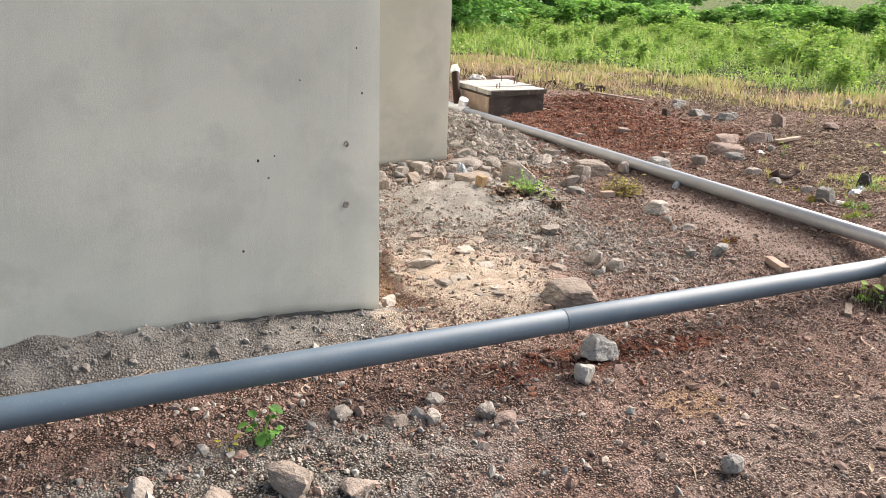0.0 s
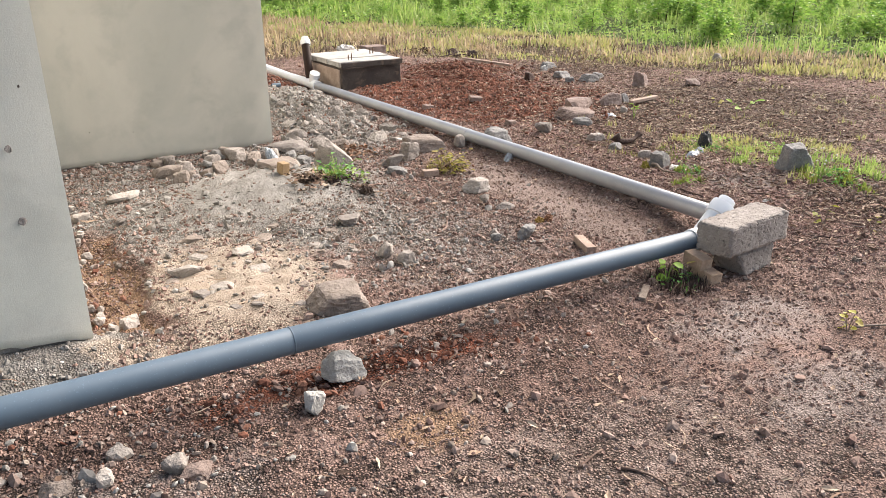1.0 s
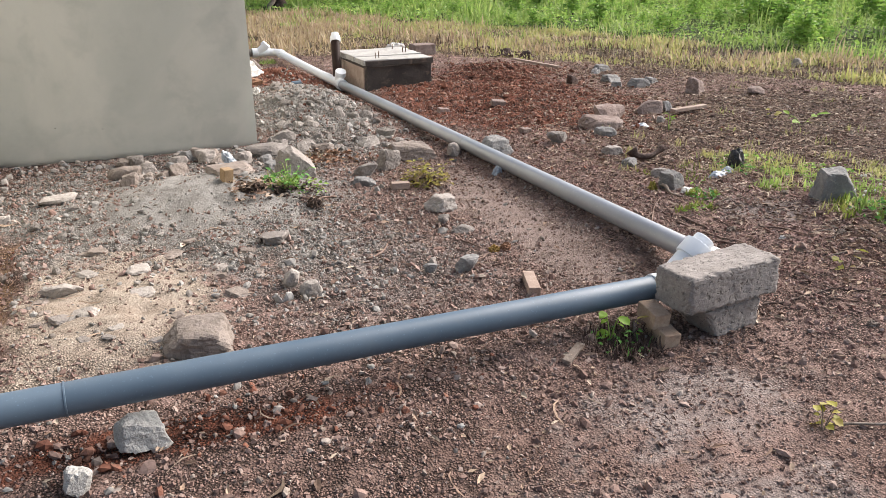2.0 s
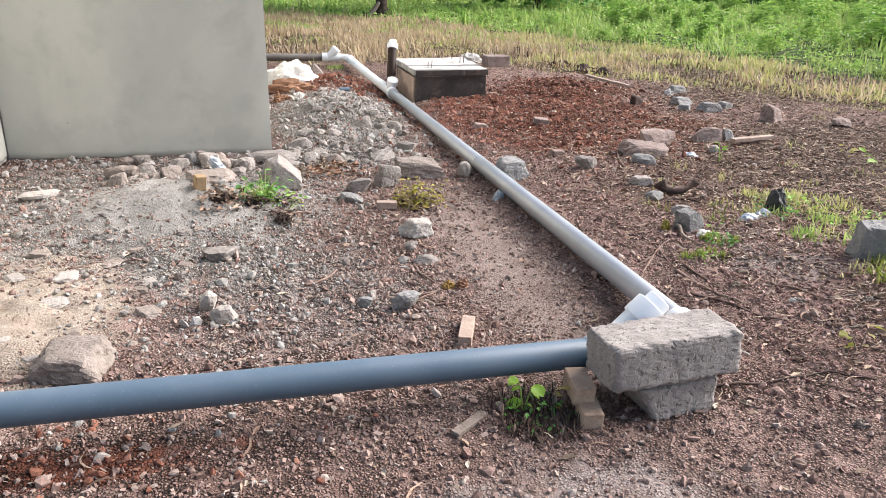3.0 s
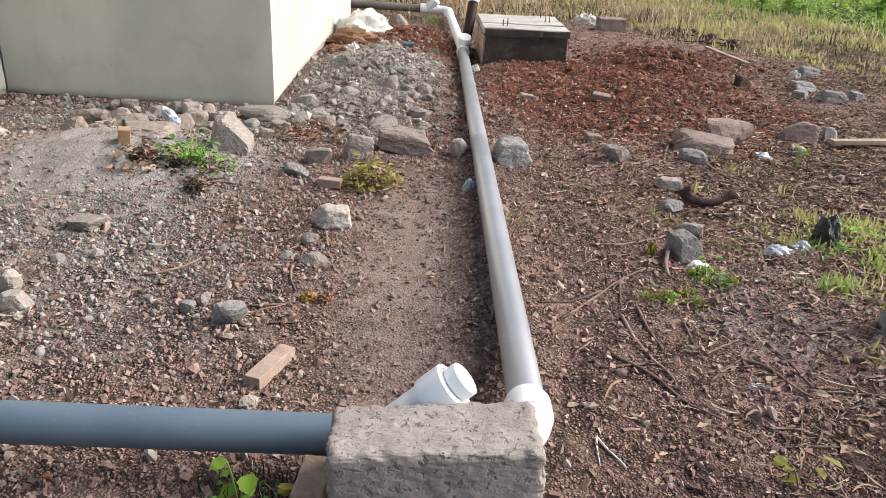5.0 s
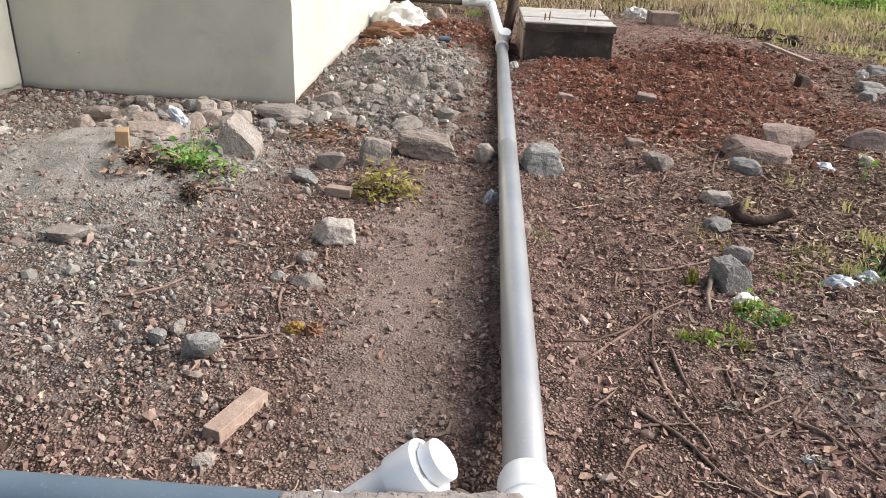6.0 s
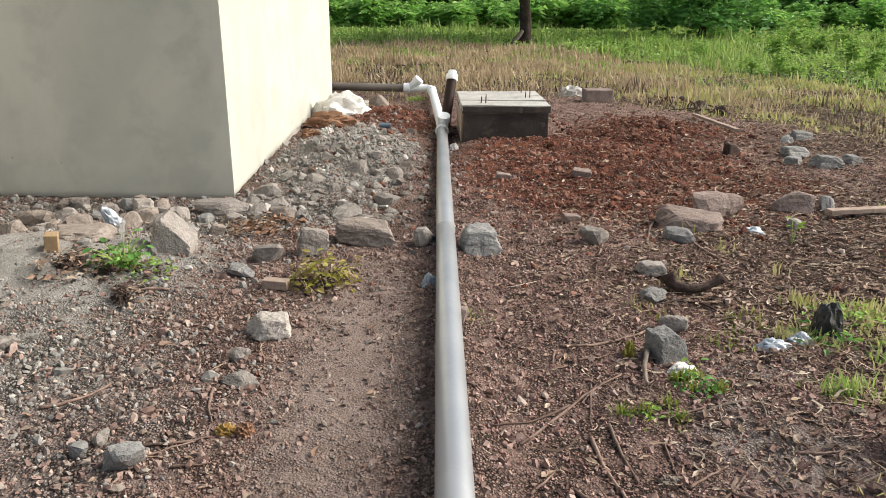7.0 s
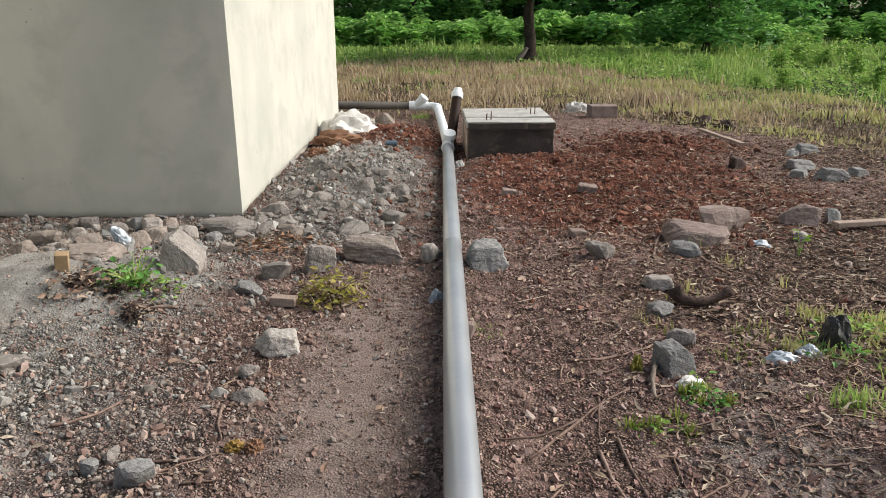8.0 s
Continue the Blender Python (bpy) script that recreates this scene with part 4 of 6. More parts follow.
def rock(label, x, y, w, h, material=None, yaw=0.0, d=None, lean=0.0, z=0.0, name="rock", category="rock", facets=9, group="", planes=None, sharp=26):
    count[0] += 1
    d = d or w * 0.75
    cy = y + d * 0.38
    me = rock_mesh(40 + count[0], w, d, h, facets, 3 if w > 0.07 else 2, material or STONE, 0.06 if planes in (WEDGE, CREST) else 0.10, planes, 60 if planes in (WEDGE, CREST) else sharp)
    return thing(name, label, category, me, pose(x, cy, float(top(x, cy)) + z, lean, lean * 0.5, yaw), group)


# beside the far wall
rock("large pale stone with a sharp crest beside weeds", -1.165, 2.107, 0.205, 0.16, STONE, 4, 0.16, 0, planes=CREST)
rock("tan angular stone lying on cement rubble", -2.04, 2.70, 0.185, 0.075, BROWNSTONE, -25, facets=8)
rock("broad flat slab of broken concrete", -1.508, 2.06, 0.25, 0.05, BROWNSTONE, 12, 0.2, planes=FLAT)
for x, y, w, h, a in ((-1.92, 2.79, 0.13, 0.06, 10), (-1.73, 2.83, 0.12, 0.055, 60), (-1.56, 2.86, 0.15, 0.07, 110), (-1.36, 2.76, 0.14, 0.08, 30)):
    rock("grey stone in the row under the wall", x, y, w, h, STONE, a, group="stones under the wall")
jrng = random.Random(33)
count[0] += 1000
for i in range(30):
    x, y, w = jrng.uniform(-2.05, -1.0), jrng.uniform(2.42, 3.08), jrng.uniform(0.05, 0.13)
    rock("grey rubble stone heaped along the wall", x, y, w, w * jrng.uniform(0.4, 0.65), (STONE, BROWNSTONE, BROWNSTONE, BLUESTONE)[i % 4], jrng.uniform(0, 180), w * 0.8, jrng.uniform(-15, 15), -0.006, facets=6, group="rubble along the wall", sharp=50)
count[0] -= 1030
rock("long low concrete lump at the wall corner", -1.18, 2.90, 0.30, 0.07, STONE, 4, 0.14)
rock("small grey stone on crushed gravel", -0.762, 2.13, 0.13, 0.075, STONE, 15)
rock("pale flattish stone on gravel", -0.832, 1.948, 0.125, 0.045, BLUESTONE, -10)
rock("upright squarish stone behind the dry plant", -0.602, 2.245, 0.135, 0.13, STONE, 25, 0.11, 8, planes=BOXY)
rock("long heavy stone near the drain pipe", -0.364, 2.418, 0.31, 0.115, BROWNSTONE, -6, 0.15, planes=BOXY)
rock("rounded stone wedged under the grey pipe", -0.10, 2.394, 0.12, 0.08, STONE, 40)
rock("grey block of stone against the pipe", 0.150, 2.273, 0.185, 0.115, BLUESTONE, 8, 0.14, planes=BOXY)
rock("squarish pale stone on brown gravel", -0.605, 1.393, 0.15, 0.074, CONCRETE, 12, 0.12, planes=BOXY, sharp=14)
rock("small pale pebble-like stone on gravel", -0.659, 1.248, 0.072, 0.042, STONE, 50)
rock("rough blue-grey stone on brown gravel", -0.799, 0.66, 0.10, 0.062, BLUESTONE, 20)
rock("small blue-grey stone beside dry stalks", -0.937, 0.73, 0.058, 0.036, BLUESTONE, 0)
rock("small reddish stone beside dry stalks", -0.905, 0.79, 0.05, 0.03, STONE, 70)
rock("flat grey stone pressed into gravel", -0.624, 1.085, 0.12, 0.03, STONE, 5)
rock("low grey stone next to timber", -0.655, 0.285, 0.055, 0.03, STONE, 30)
rock("flat grey stone half sunk in gravel", -1.45, 1.26, 0.15, 0.045, STONE, 15)
rock("pale stone among cement chips", -1.43, 0.70, 0.10, 0.055, CONCRETE, 35)
rock("slanted pale stone among cement chips", -1.50, 0.80, 0.08, 0.07, CONCRETE, 75, lean=20)

# right of the drain pipe
rock("grey rounded stone on red soil", 0.689, 2.444, 0.14, 0.075, STONE, 12)
rock("broad flat reddish stone", 1.214, 2.656, 0.33, 0.085, REDSTONE, -8, 0.22, 5, planes=FLAT, sharp=11)
rock("smooth purplish stone behind a flat stone", 1.42, 2.87, 0.26, 0.135, REDSTONE, -18, 0.2, sharp=10)
rock("small grey stone before reddish stones", 1.10, 2.482, 0.16, 0.06, BLUESTONE, -20)
rock("rounded brown stone among dead leaves", 1.884, 3.01, 0.24, 0.11, REDSTONE, 6, sharp=10)
rock("small grey stone beside a brown stone", 2.064, 3.05, 0.12, 0.075, BLUESTONE, 60)
rock("grey brick-like stone in leaf litter", 0.853, 2.052, 0.13, 0.055, STONE, -8, 0.08, planes=BOXY)
rock("small grey stone beside a dark root", 0.787, 1.767, 0.105, 0.05, BLUESTONE, 14)
rock("grey stone resting in leaf litter", 0.785, 1.497, 0.10, 0.055, STONE, -30)
rock("grey pointed stone leaning on a root", 0.693, 1.246, 0.12, 0.10, BLUESTONE, 10, 0.10, planes=WEDGE)
rock("dark blue-grey boulder standing in weeds", 1.20, 0.64, 0.20, 0.15, BLUESTONE, -20, 0.15, 8, planes=WEDGE)
for x, y, w, h, a in ((2.92, 5.27, 0.2, 0.08, 15), (2.56, 4.55, 0.21, 0.09, 20), (2.58, 4.13, 0.21, 0.095, 12), (2.42, 4.25, 0.14, 0.07, 50), (2.86, 4.30, 0.14, 0.06, 15)):
    rock("grey building stone at the edge of dry grass", x, y, w, h * 0.85, BLUESTONE, a, group="stones by the grass edge", planes=BOXY)
rock("dark rough lump on red soil", 2.075, 4.522, 0.13, 0.09, ROOT, 10)
rock("squared brown stone standing on bare soil", 2.881, 3.659, 0.19, 0.145, REDSTONE, 20, 0.14, planes=BOXY)
rock("pale stone at the edge of green weeds", 5.10, 4.62, 0.14, 0.09, CONCRETE, 0)
rock("low brown stone on bare soil", 3.35, 3.4, 0.20, 0.06, REDSTONE, 30)
rock("small pale stone on bare soil", 1.75, 2.72, 0.09, 0.045, CONCRETE, 10)
for x, y, w, a in ((0.838, 3.696, 0.115, -12), (0.357, 3.703, 0.09, 6), (0.639, 2.858, 0.09, 15), (0.25, 3.0, 0.05, 40)):
    me = from_bm("brick_fragment", block_bm(w, w * 0.55, w * 0.42, 0.006, 0.006, 4, int(w * 1000)), REDSTONE)
    thing("brick_fragment", "broken reddish brick piece on red soil", "brick", me, pose(x, y, float(top(x, y)) - 0.008, 5, 8, a), "brick fragments")

# before and behind the near pipe
rock("pale angular stone below the near pipe", -2.072, -0.075, 0.135, 0.095, PALESTONE, 10, 0.11, planes=BOXY)
rock("small pale rounded stone on gravel", -2.226, -0.19, 0.095, 0.07, PALESTONE, 60)
rock("rough brown concrete lump behind the pipe", -1.88, 0.40, 0.25, 0.078, BROWNSTONE, -12, 0.2, planes=BOXY, sharp=10)
rock("flat pale flake on broken mortar", -2.315, 1.07, 0.16, 0.045, CONCRETE, 8, 0.08)
rock("small stone lying in the red trench", -2.60, 0.79, 0.085, 0.045, CONCRETE, 30)
rock("grey stone half buried in gravel", -2.14, -0.81, 0.085, 0.05, BLUESTONE, 25)
rock("round brown stone on pebbly soil", -2.655, -0.262, 0.075, 0.045, STONE, 10)
rock("flat brown flake on pebbly soil", -2.615, -0.31, 0.11, 0.028, REDSTONE, 20, 0.06)
rock("small pale stone on pebbly soil", -2.83, -0.22, 0.06, 0.035, CONCRETE, 80)
rock("small pale stone near brown flakes", -2.78, -0.12, 0.07, 0.035, CONCRETE, 15)
for x, y, w, h, a in ((-3.55, -0.42, 0.11, 0.05, 20), (-3.34, -0.42, 0.14, 0.06, -40), (-3.72, -0.28, 0.10, 0.04, 70), (-3.42, -0.55, 0.12, 0.035, 10), (-3.16, -0.49, 0.11, 0.03, 5), (-3.1, -0.10, 0.08, 0.03, 40), (-2.95, -0.2, 0.08, 0.028, 0), (-3.85, -0.45, 0.11, 0.04, 30), (-3.62, -0.62, 0.09, 0.035, 55)):
    rock("pale building rubble on pebbly ground", x, y, w, h, STONE if a > 30 else BROWNSTONE, a, group="rubble by the near wall")
rock("pale mortar lump on the cement heap", -2.368, 2.276, 0.20, 0.05, CONCRETE, 15, 0.1)
rock("flat mortar flake near the wall foot", -2.62, 2.05, 0.10, 0.04, CONCRETE, 60)


# broken mortar beside the trench
frng = random.Random(9)
for i in range(40):
    x, y = frng.uniform(-2.44, -1.55), frng.uniform(0.5, 1.7)
    if x > -1.9 and y < 0.75:
        continue
    w = frng.uniform(0.03, 0.075) if i % 6 else frng.uniform(0.09, 0.15)
    rock("pale flake of broken mortar in the dirt", x, y, w, w * frng.uniform(0.10, 0.22), (CONCRETE, BROWNSTONE, BROWNSTONE, STONE)[i % 4], frng.uniform(0, 180), w * frng.uniform(0.6, 0.9), frng.uniform(-8, 8), -0.002, "mortar_flake", "mortar", 7, "mortar flakes", FLAT)


# the rubble heap
def make_rubble():
    rng = np.random.default_rng(5)
    kinds = [rock_mesh(300 + i, 1.0, 0.8, 0.62, 5 + i % 3, 2, (STONE, CONCRETE, BROWNSTONE, STONE, STONE)[i % 5], 0.09, None, 60) for i in range(14)]
    done = []
    while len(done) < 230:
        x, y = rng.normal(-0.62, 0.27), 2.8 + 2.7 * rng.uniform(0, 1) ** 1.5
        if not (-1.13 < x < -0.12):
            continue
        w = float(np.clip(rng.gamma(2.2, 0.036 if y < 3.9 else 0.021), 0.022, 0.17))
        if any((x - a) ** 2 + (y - b) ** 2 < (0.36 * (w + c)) ** 2 for a, b, c in done):
            continue
        done.append((x, y, w))
        ob = thing("rubble_stone", "angular grey rubble stone half sunk in the heap", "rubble", kinds[len(done) % 14],
                   Matrix.Translation((x, y, float(top(x, y)) - 0.28 * w)) @ Matrix.LocRotScale(None, Euler((rng.uniform(-.6, .6), rng.uniform(-.6, .6), rng.uniform(0, 6.3))), (w,) * 3), "rubble heap")
    for i in range(30):
        x, y = rng.uniform(-2.6, -1.2), rng.uniform(1.2, 2.9)
        if (x + 1.65) ** 2 / 0.3 + (y - 2.05) ** 2 / 0.2 < 1:
            continue
        w = float(rng.uniform(0.02, 0.055))
        thing("cement_lump", "small crumbled cement lump on the grey heap", "rubble", kinds[i % 14],
              Matrix.Translation((x, y, float(top(x, y)) - 0.004)) @ Matrix.LocRotScale(None, Euler((rng.uniform(-.4, .4), rng.uniform(-.4, .4), rng.uniform(0, 6.3))), (w,) * 3), "cement heap lumps")


make_rubble()


# ---------------------------------------------------------------- timber, sticks and scraps
def lying(name, label, category, me, x, y, z=0.0, rx=0, ry=0, rz=0, group=""):
    return thing(name, label, category, me, pose(x, y, float(top(x, y)) + z, rx, ry, rz), group)


lying("timber_offcut", "short squared brown timber lying on gravel", "timber", from_bm("timber_offcut", block_bm(0.175, 0.045, 0.038, 0.002, 0.0015, 4, 1), TIMBER), -0.634, 0.453, -0.002, 0, 2, 70)
lying("timber_offcut", "tiny squared timber end on gravel", "timber", from_bm("timber_offcut", block_bm(0.10, 0.045, 0.036, 0.003, 0.0015, 4, 2), TIMBER), -0.667, 1.86, 0, 0, 0, -8)
lying("timber_offcut", "upright yellowish timber stub in rubble", "timber", from_bm("timber_offcut", block_bm(0.05, 0.05, 0.072, 0.003, 0.0015, 4, 3), YELLOWWOOD), -1.565, 1.96, -0.01, 6, 5, 20)
lying("plank_scrap", "grey weathered stick of plank on soil", "timber", from_bm("plank_scrap", block_bm(0.135, 0.028, 0.012, 0.002, 0.002, 4, 6), OLDWOOD), -0.768, -0.072, 0.0, 0, 0, 38)
lying("plank", "pale sawn plank lying in dead leaves", "timber", from_bm("plank", block_bm(0.38, 0.05, 0.025, 0.003, 0.002, 4, 9), TIMBER), 2.19, 2.97, 0.02, 0, 0, 10)
lying("plank", "thin weathered plank on red soil", "timber", from_bm("plank", block_bm(1.0, 0.045, 0.024, 0.003, 0.003, 5, 10), TIMBER), 2.40, 5.86, 0.03, 0, 2, 92)


def stick(points, r=0.005, material=None, label="thin dry brown twig lying on the soil", lift=0.004):
    r = r * 0.68
    pts = smooth_line([(x, y, 0) for x, y in points], 5)
    n = len(pts)
    o = pts[0].copy()
    line = [Vector((p.x - o.x, p.y - o.y, float(top(p.x, p.y)) - float(top(o.x, o.y)) + r * 0.6 + lift * (0.5 + noise.noise(p * 9)))) for p in pts]
    line = [p + noise.noise_vector(p * 30 + o * 5) * 0.003 for p in line]
    me = from_bm("twig", tube(line, [r * (1.15 - 0.6 * i / n) for i in range(n)], 6, True, 0.2), material or TWIG, True)
    thing("twig", label, "twig", me, pose(o.x, o.y, float(top(o.x, o.y))), "fallen twigs")


stick([(0.177, 0.781), (0.383, 1.034), (0.518, 1.156)], 0.0065)
stick([(0.418, 1.107), (0.384, 0.929), (0.377, 0.869)])
stick([(0.364, 1.357), (0.48, 1.381), (0.682, 1.492)], 0.008)
stick([(0.341, 1.325), (0.322, 1.229)], 0.006)
stick([(0.401, 1.245), (0.507, 1.30)], 0.007)
stick([(0.66, 1.36), (0.615, 1.245), (0.585, 1.14), (0.568, 1.05)], 0.013, OLDWOOD, "thick pale dead root against a stone", 0.035)
stick([(0.424, 0.883), (0.43, 0.747), (0.444, 0.635)], 0.007)
stick([(0.366, 0.83), (0.377, 0.676), (0.401, 0.572), (0.429, 0.453)], 0.008)
stick([(0.28, 0.589), (0.354, 0.512), (0.415, 0.415), (0.50, 0.30)], 0.008)
stick([(0.238, 0.514), (0.36, 0.543), (0.451, 0.559)], 0.006)
stick([(0.179, 0.571), (0.221, 0.621), (0.25, 0.671)])
stick([(0.572, 0.907), (0.641, 0.883), (0.713, 0.829)], 0.006)
stick([(0.468, 0.948), (0.493, 1.014), (0.534, 1.03)])
stick([(0.531, 0.479), (0.598, 0.533), (0.67, 0.546)])
stick([(0.675, 0.632), (0.645, 0.573), (0.699, 0.533), (0.762, 0.387)], 0.008)
stick([(0.567, 0.829), (0.547, 0.774), (0.543, 0.673), (0.54, 0.596)])
stick([(-1.139, 0.955), (-1.06, 1.009), (-0.999, 1.104)], 0.008)
stick([(-0.799, 0.779), (-0.697, 0.783), (-0.625, 0.823)], 0.006)
stick([(-0.763, 0.733), (-0.711, 0.762), (-0.66, 0.798)])
stick([(-0.687, 0.684), (-0.633, 0.70), (-0.597, 0.714)])
stick([(-0.559, 0.264), (-0.53, 0.301), (-0.50, 0.308)], 0.004)
stick([(-0.688, 1.065), (-0.675, 0.973), (-0.643, 0.891)], 0.007)
stick([(-0.03, -0.02), (0.162, -0.046), (0.40, -0.03), (0.52, -0.10)], 0.006, ROOT)
stick([(0.175, 0.219), (0.226, 0.116)], 0.004, BAG, "white split reed lying on soil")
stick([(0.175, 0.219), (0.167, 0.127)], 0.0035, BAG, "white split reed lying on soil")
stick([(0.70, 2.371), (0.66, 2.25), (0.623, 2.072)], 0.006)
stick([(0.926, 2.451), (1.035, 2.762), (1.19, 3.006)], 0.009)
stick([(1.149, 2.491), (1.22, 2.211), (1.327, 2.053)], 0.007)
stick([(0.729, 1.731), (0.928, 1.757), (1.017, 1.593)], 0.008, ROOT)
stick([(-1.23, 1.755), (-1.15, 1.752), (-1.05, 1.77)], 0.013, None, "grey dead stalk lying by the weeds")
stick([(-2.05, 1.32), (-1.9, 1.36), (-1.75, 1.34)], 0.005)
stick([(-1.62, -0.86), (-1.58, -0.92), (-1.57, -0.99)], 0.006)
stick([(-1.72, -0.80), (-1.62, -0.78)], 0.006)

def crumpled(seed, w, d, h, material, folds=5.0, name="scrap", depth=1.0):
    """A crumpled sheet lying in a heap."""
    bm = bmesh.new()
    bmesh.ops.create_icosphere(bm, subdivisions=4, radius=1)
    for v in bm.verts:
        q = v.co.copy()
        k = 1 + 0.38 * depth * noise.fractal(q * folds * 0.4 + Vector((seed, 0, 0)), 0.6, 2.2, 4) - 0.22 * depth * abs(noise.noise(q * folds + Vector((0, seed, 0))))
        v.co = Vector((q.x * w / 2 * k, q.y * d / 2 * k, max(-0.08, q.z) * h * k))
    return smooth_sides(from_bm(name, bm, material), 0.5)


dark = smooth_line([(-0.10, 0.02, 0.05), (-0.07, 0.0, 0.015), (0.0, -0.02, 0.012), (0.06, 0.0, 0.025), (0.11, 0.02, 0.055)], 4)
lying("curved_root", "dark brown curved root end on litter", "root", from_bm("curved_root", tube(dark, [0.034 * (0.45 + 1.6 * (i / len(dark) - 0.55) ** 2) for i in range(len(dark))], 10, True, 0.6), ROOT, True), 0.955, 1.86, 0.012, 0, 0, -8)
lying("root_clump", "dark dried root clump beside green weeds", "root", crumpled(21, 0.13, 0.08, 0.035, BARK, 7), -1.45, 1.87)
lying("root_clump", "dark earthy root clump under a weed", "root", crumpled(22, 0.10, 0.08, 0.03, BARK, 7), -1.31, 1.86)
lying("tree_stump", "small dark stump near dead stalks", "stump", crumpled(23, 0.07, 0.06, 0.04, BARK, 7), -1.185, 1.67)


lying("plastic_scrap", "blue-white torn plastic wrapper against the pipe", "litter", crumpled(1, 0.06, 0.05, 0.05, FILM, 2.4), -0.072, 1.87)
lying("plastic_scrap", "crumpled blue and white plastic on stones", "litter", crumpled(2, 0.08, 0.05, 0.075, FILM, 2), -1.49, 2.37, 0.06, 0, -25, 30)
lying("plastic_scrap", "flattened clear plastic pouch by reddish stones", "litter", crumpled(3, 0.11, 0.08, 0.03, FILM, 2), 1.50, 2.66)
lying("plastic_scrap", "pale clear plastic bag lying in grass", "litter", crumpled(4, 0.12, 0.07, 0.035, FILM, 1.6), 1.07, 1.355)
lying("plastic_scrap", "bluish clear plastic bag beside a black bag", "litter", crumpled(14, 0.08, 0.06, 0.035, FILM, 1.8), 1.165, 1.39)
lying("plastic_bag", "crumpled black plastic bag standing in grass", "litter", crumpled(5, 0.105, 0.10, 0.12, BLACKBAG, 4.0, "plastic_bag", 0.5), 1.285, 1.46)
lying("cloth_rag", "dirty white rag beside a grey stone", "litter", crumpled(6, 0.095, 0.06, 0.025, BAG, 2.5), 0.715, 1.185, 0, 0, 0, 25)
lying("cement_sack", "crumpled white cement sack near the wall", "sack", crumpled(7, 0.55, 0.40, 0.25, BAG, 1.5), -0.92, 5.95)
lying("rusty_tin", "bent rusty tin sheet beside a sack", "scrap metal", crumpled(8, 0.45, 0.16, 0.10, RUST, 4), -0.95, 5.55)
lying("rusty_tin", "small rusty metal piece by the wall", "scrap metal", crumpled(9, 0.17, 0.10, 0.06, RUST, 4), -1.04, 5.05)
lying("mortar_lump", "pale mortar lump near rusty metal", "rubble", crumpled(10, 0.10, 0.08, 0.06, BAG), -0.90, 4.98)
lying("dry_leaf", "curled rusty brown dry leaf on gravel", "leaf", crumpled(11, 0.05, 0.045, 0.03, RUST, 6), -0.545, 0.845)
lying("dry_leaf", "curled yellow dry leaf on gravel", "leaf", crumpled(12, 0.06, 0.04, 0.028, mottled("yellowed_leaf", (0.34, 0.23, 0.06), (0.24, 0.13, 0.05), None, 20, 90, 0.7), 6), -0.598, 0.85)
lying("plastic_scrap", "white plastic sheet beside a far block", "litter", crumpled(13, 0.30, 0.2, 0.12, BAG), 1.50, 8.05)
lying("concrete_block", "brown concrete block behind the chamber", "concrete block", from_bm("concrete_block", block_bm(0.30, 0.2, 0.155, 0.01, 0.004, 4, 12), REDSTONE), 1.70, 7.60, -0.02, 0, 0, 5)
lying("paper_scrap", "small white scrap on stones by the grass", "litter", crumpled(15, 0.10, 0.07, 0.06, BAG), 2.74, 5.15)
lying("dry_leaf", "pale curled leaf on dark soil", "leaf", crumpled(16, 0.045, 0.03, 0.012, BAG, 6), 0.645, 0.45)
for x, y in ((0.89, 0.363), (0.66, 0.443), (0.52, 0.64), (1.1, 0.9), (0.3, -0.3)):
    lying("dry_leaf", "curled pale brown leaf on soil", "leaf", crumpled(int(x * 100), 0.05, 0.035, 0.014, OLDWOOD, 6), x, y, group="curled leaves")
thing("pipe_offcut", "short grey plastic pipe offcut on loose soil", "pipe", smooth_sides(from_bm("pipe_offcut", hollow((-0.045, 0, 0), (0.045, 0.01, 0), 0.022, 0.003, 20), PVC)), pose(-0.475, 5.24, float(top(-0.475, 5.24)) + 0.02))
lying("mortar_lump", "white mortar lump between pipe and chamber", "rubble", crumpled(41, 0.07, 0.06, 0.045, BAG), 0.075, 4.85)
lying("broken_slab", "flat pale broken slab behind the sack", "concrete", rock_mesh(93, 0.5, 0.28, 0.06, 7, 3, CONCRETE, 0.06, FLAT), -0.88, 6.95)
rock("pointed brown stone on the earth behind the heap", -0.62, 6.62, 0.2, 0.13, BROWNSTONE, 20, planes=CREST)
for x, y, a in ((-0.40, 2.78, 25), (-0.52, 3.35, 80), (-0.33, 3.02, 140), (-0.75, 3.6, 10)):
    lying("mortar_shard", "small white mortar shard on the heap", "rubble", from_bm("mortar_shard", block_bm(0.06, 0.018, 0.012, 0.003, 0.003, 2, int(a)), BAG), x, y, 0.012, 8, 12, a, "white shards on the heap")
lying("dry_leaf", "pale yellow dead leaf beside a root", "leaf", crumpled(42, 0.07, 0.04, 0.05, YLEAF, 5), 0.575, 1.30, 0, 0, 0, 80)
thing("earth_clod", "brown clod under the grey pipe", "soil", rock_mesh(90, 0.10, 0.07, 0.05, 9, 2, REDSTONE), pose(0.02, 1.52, float(top(0.02, 1.52)) - 0.004))

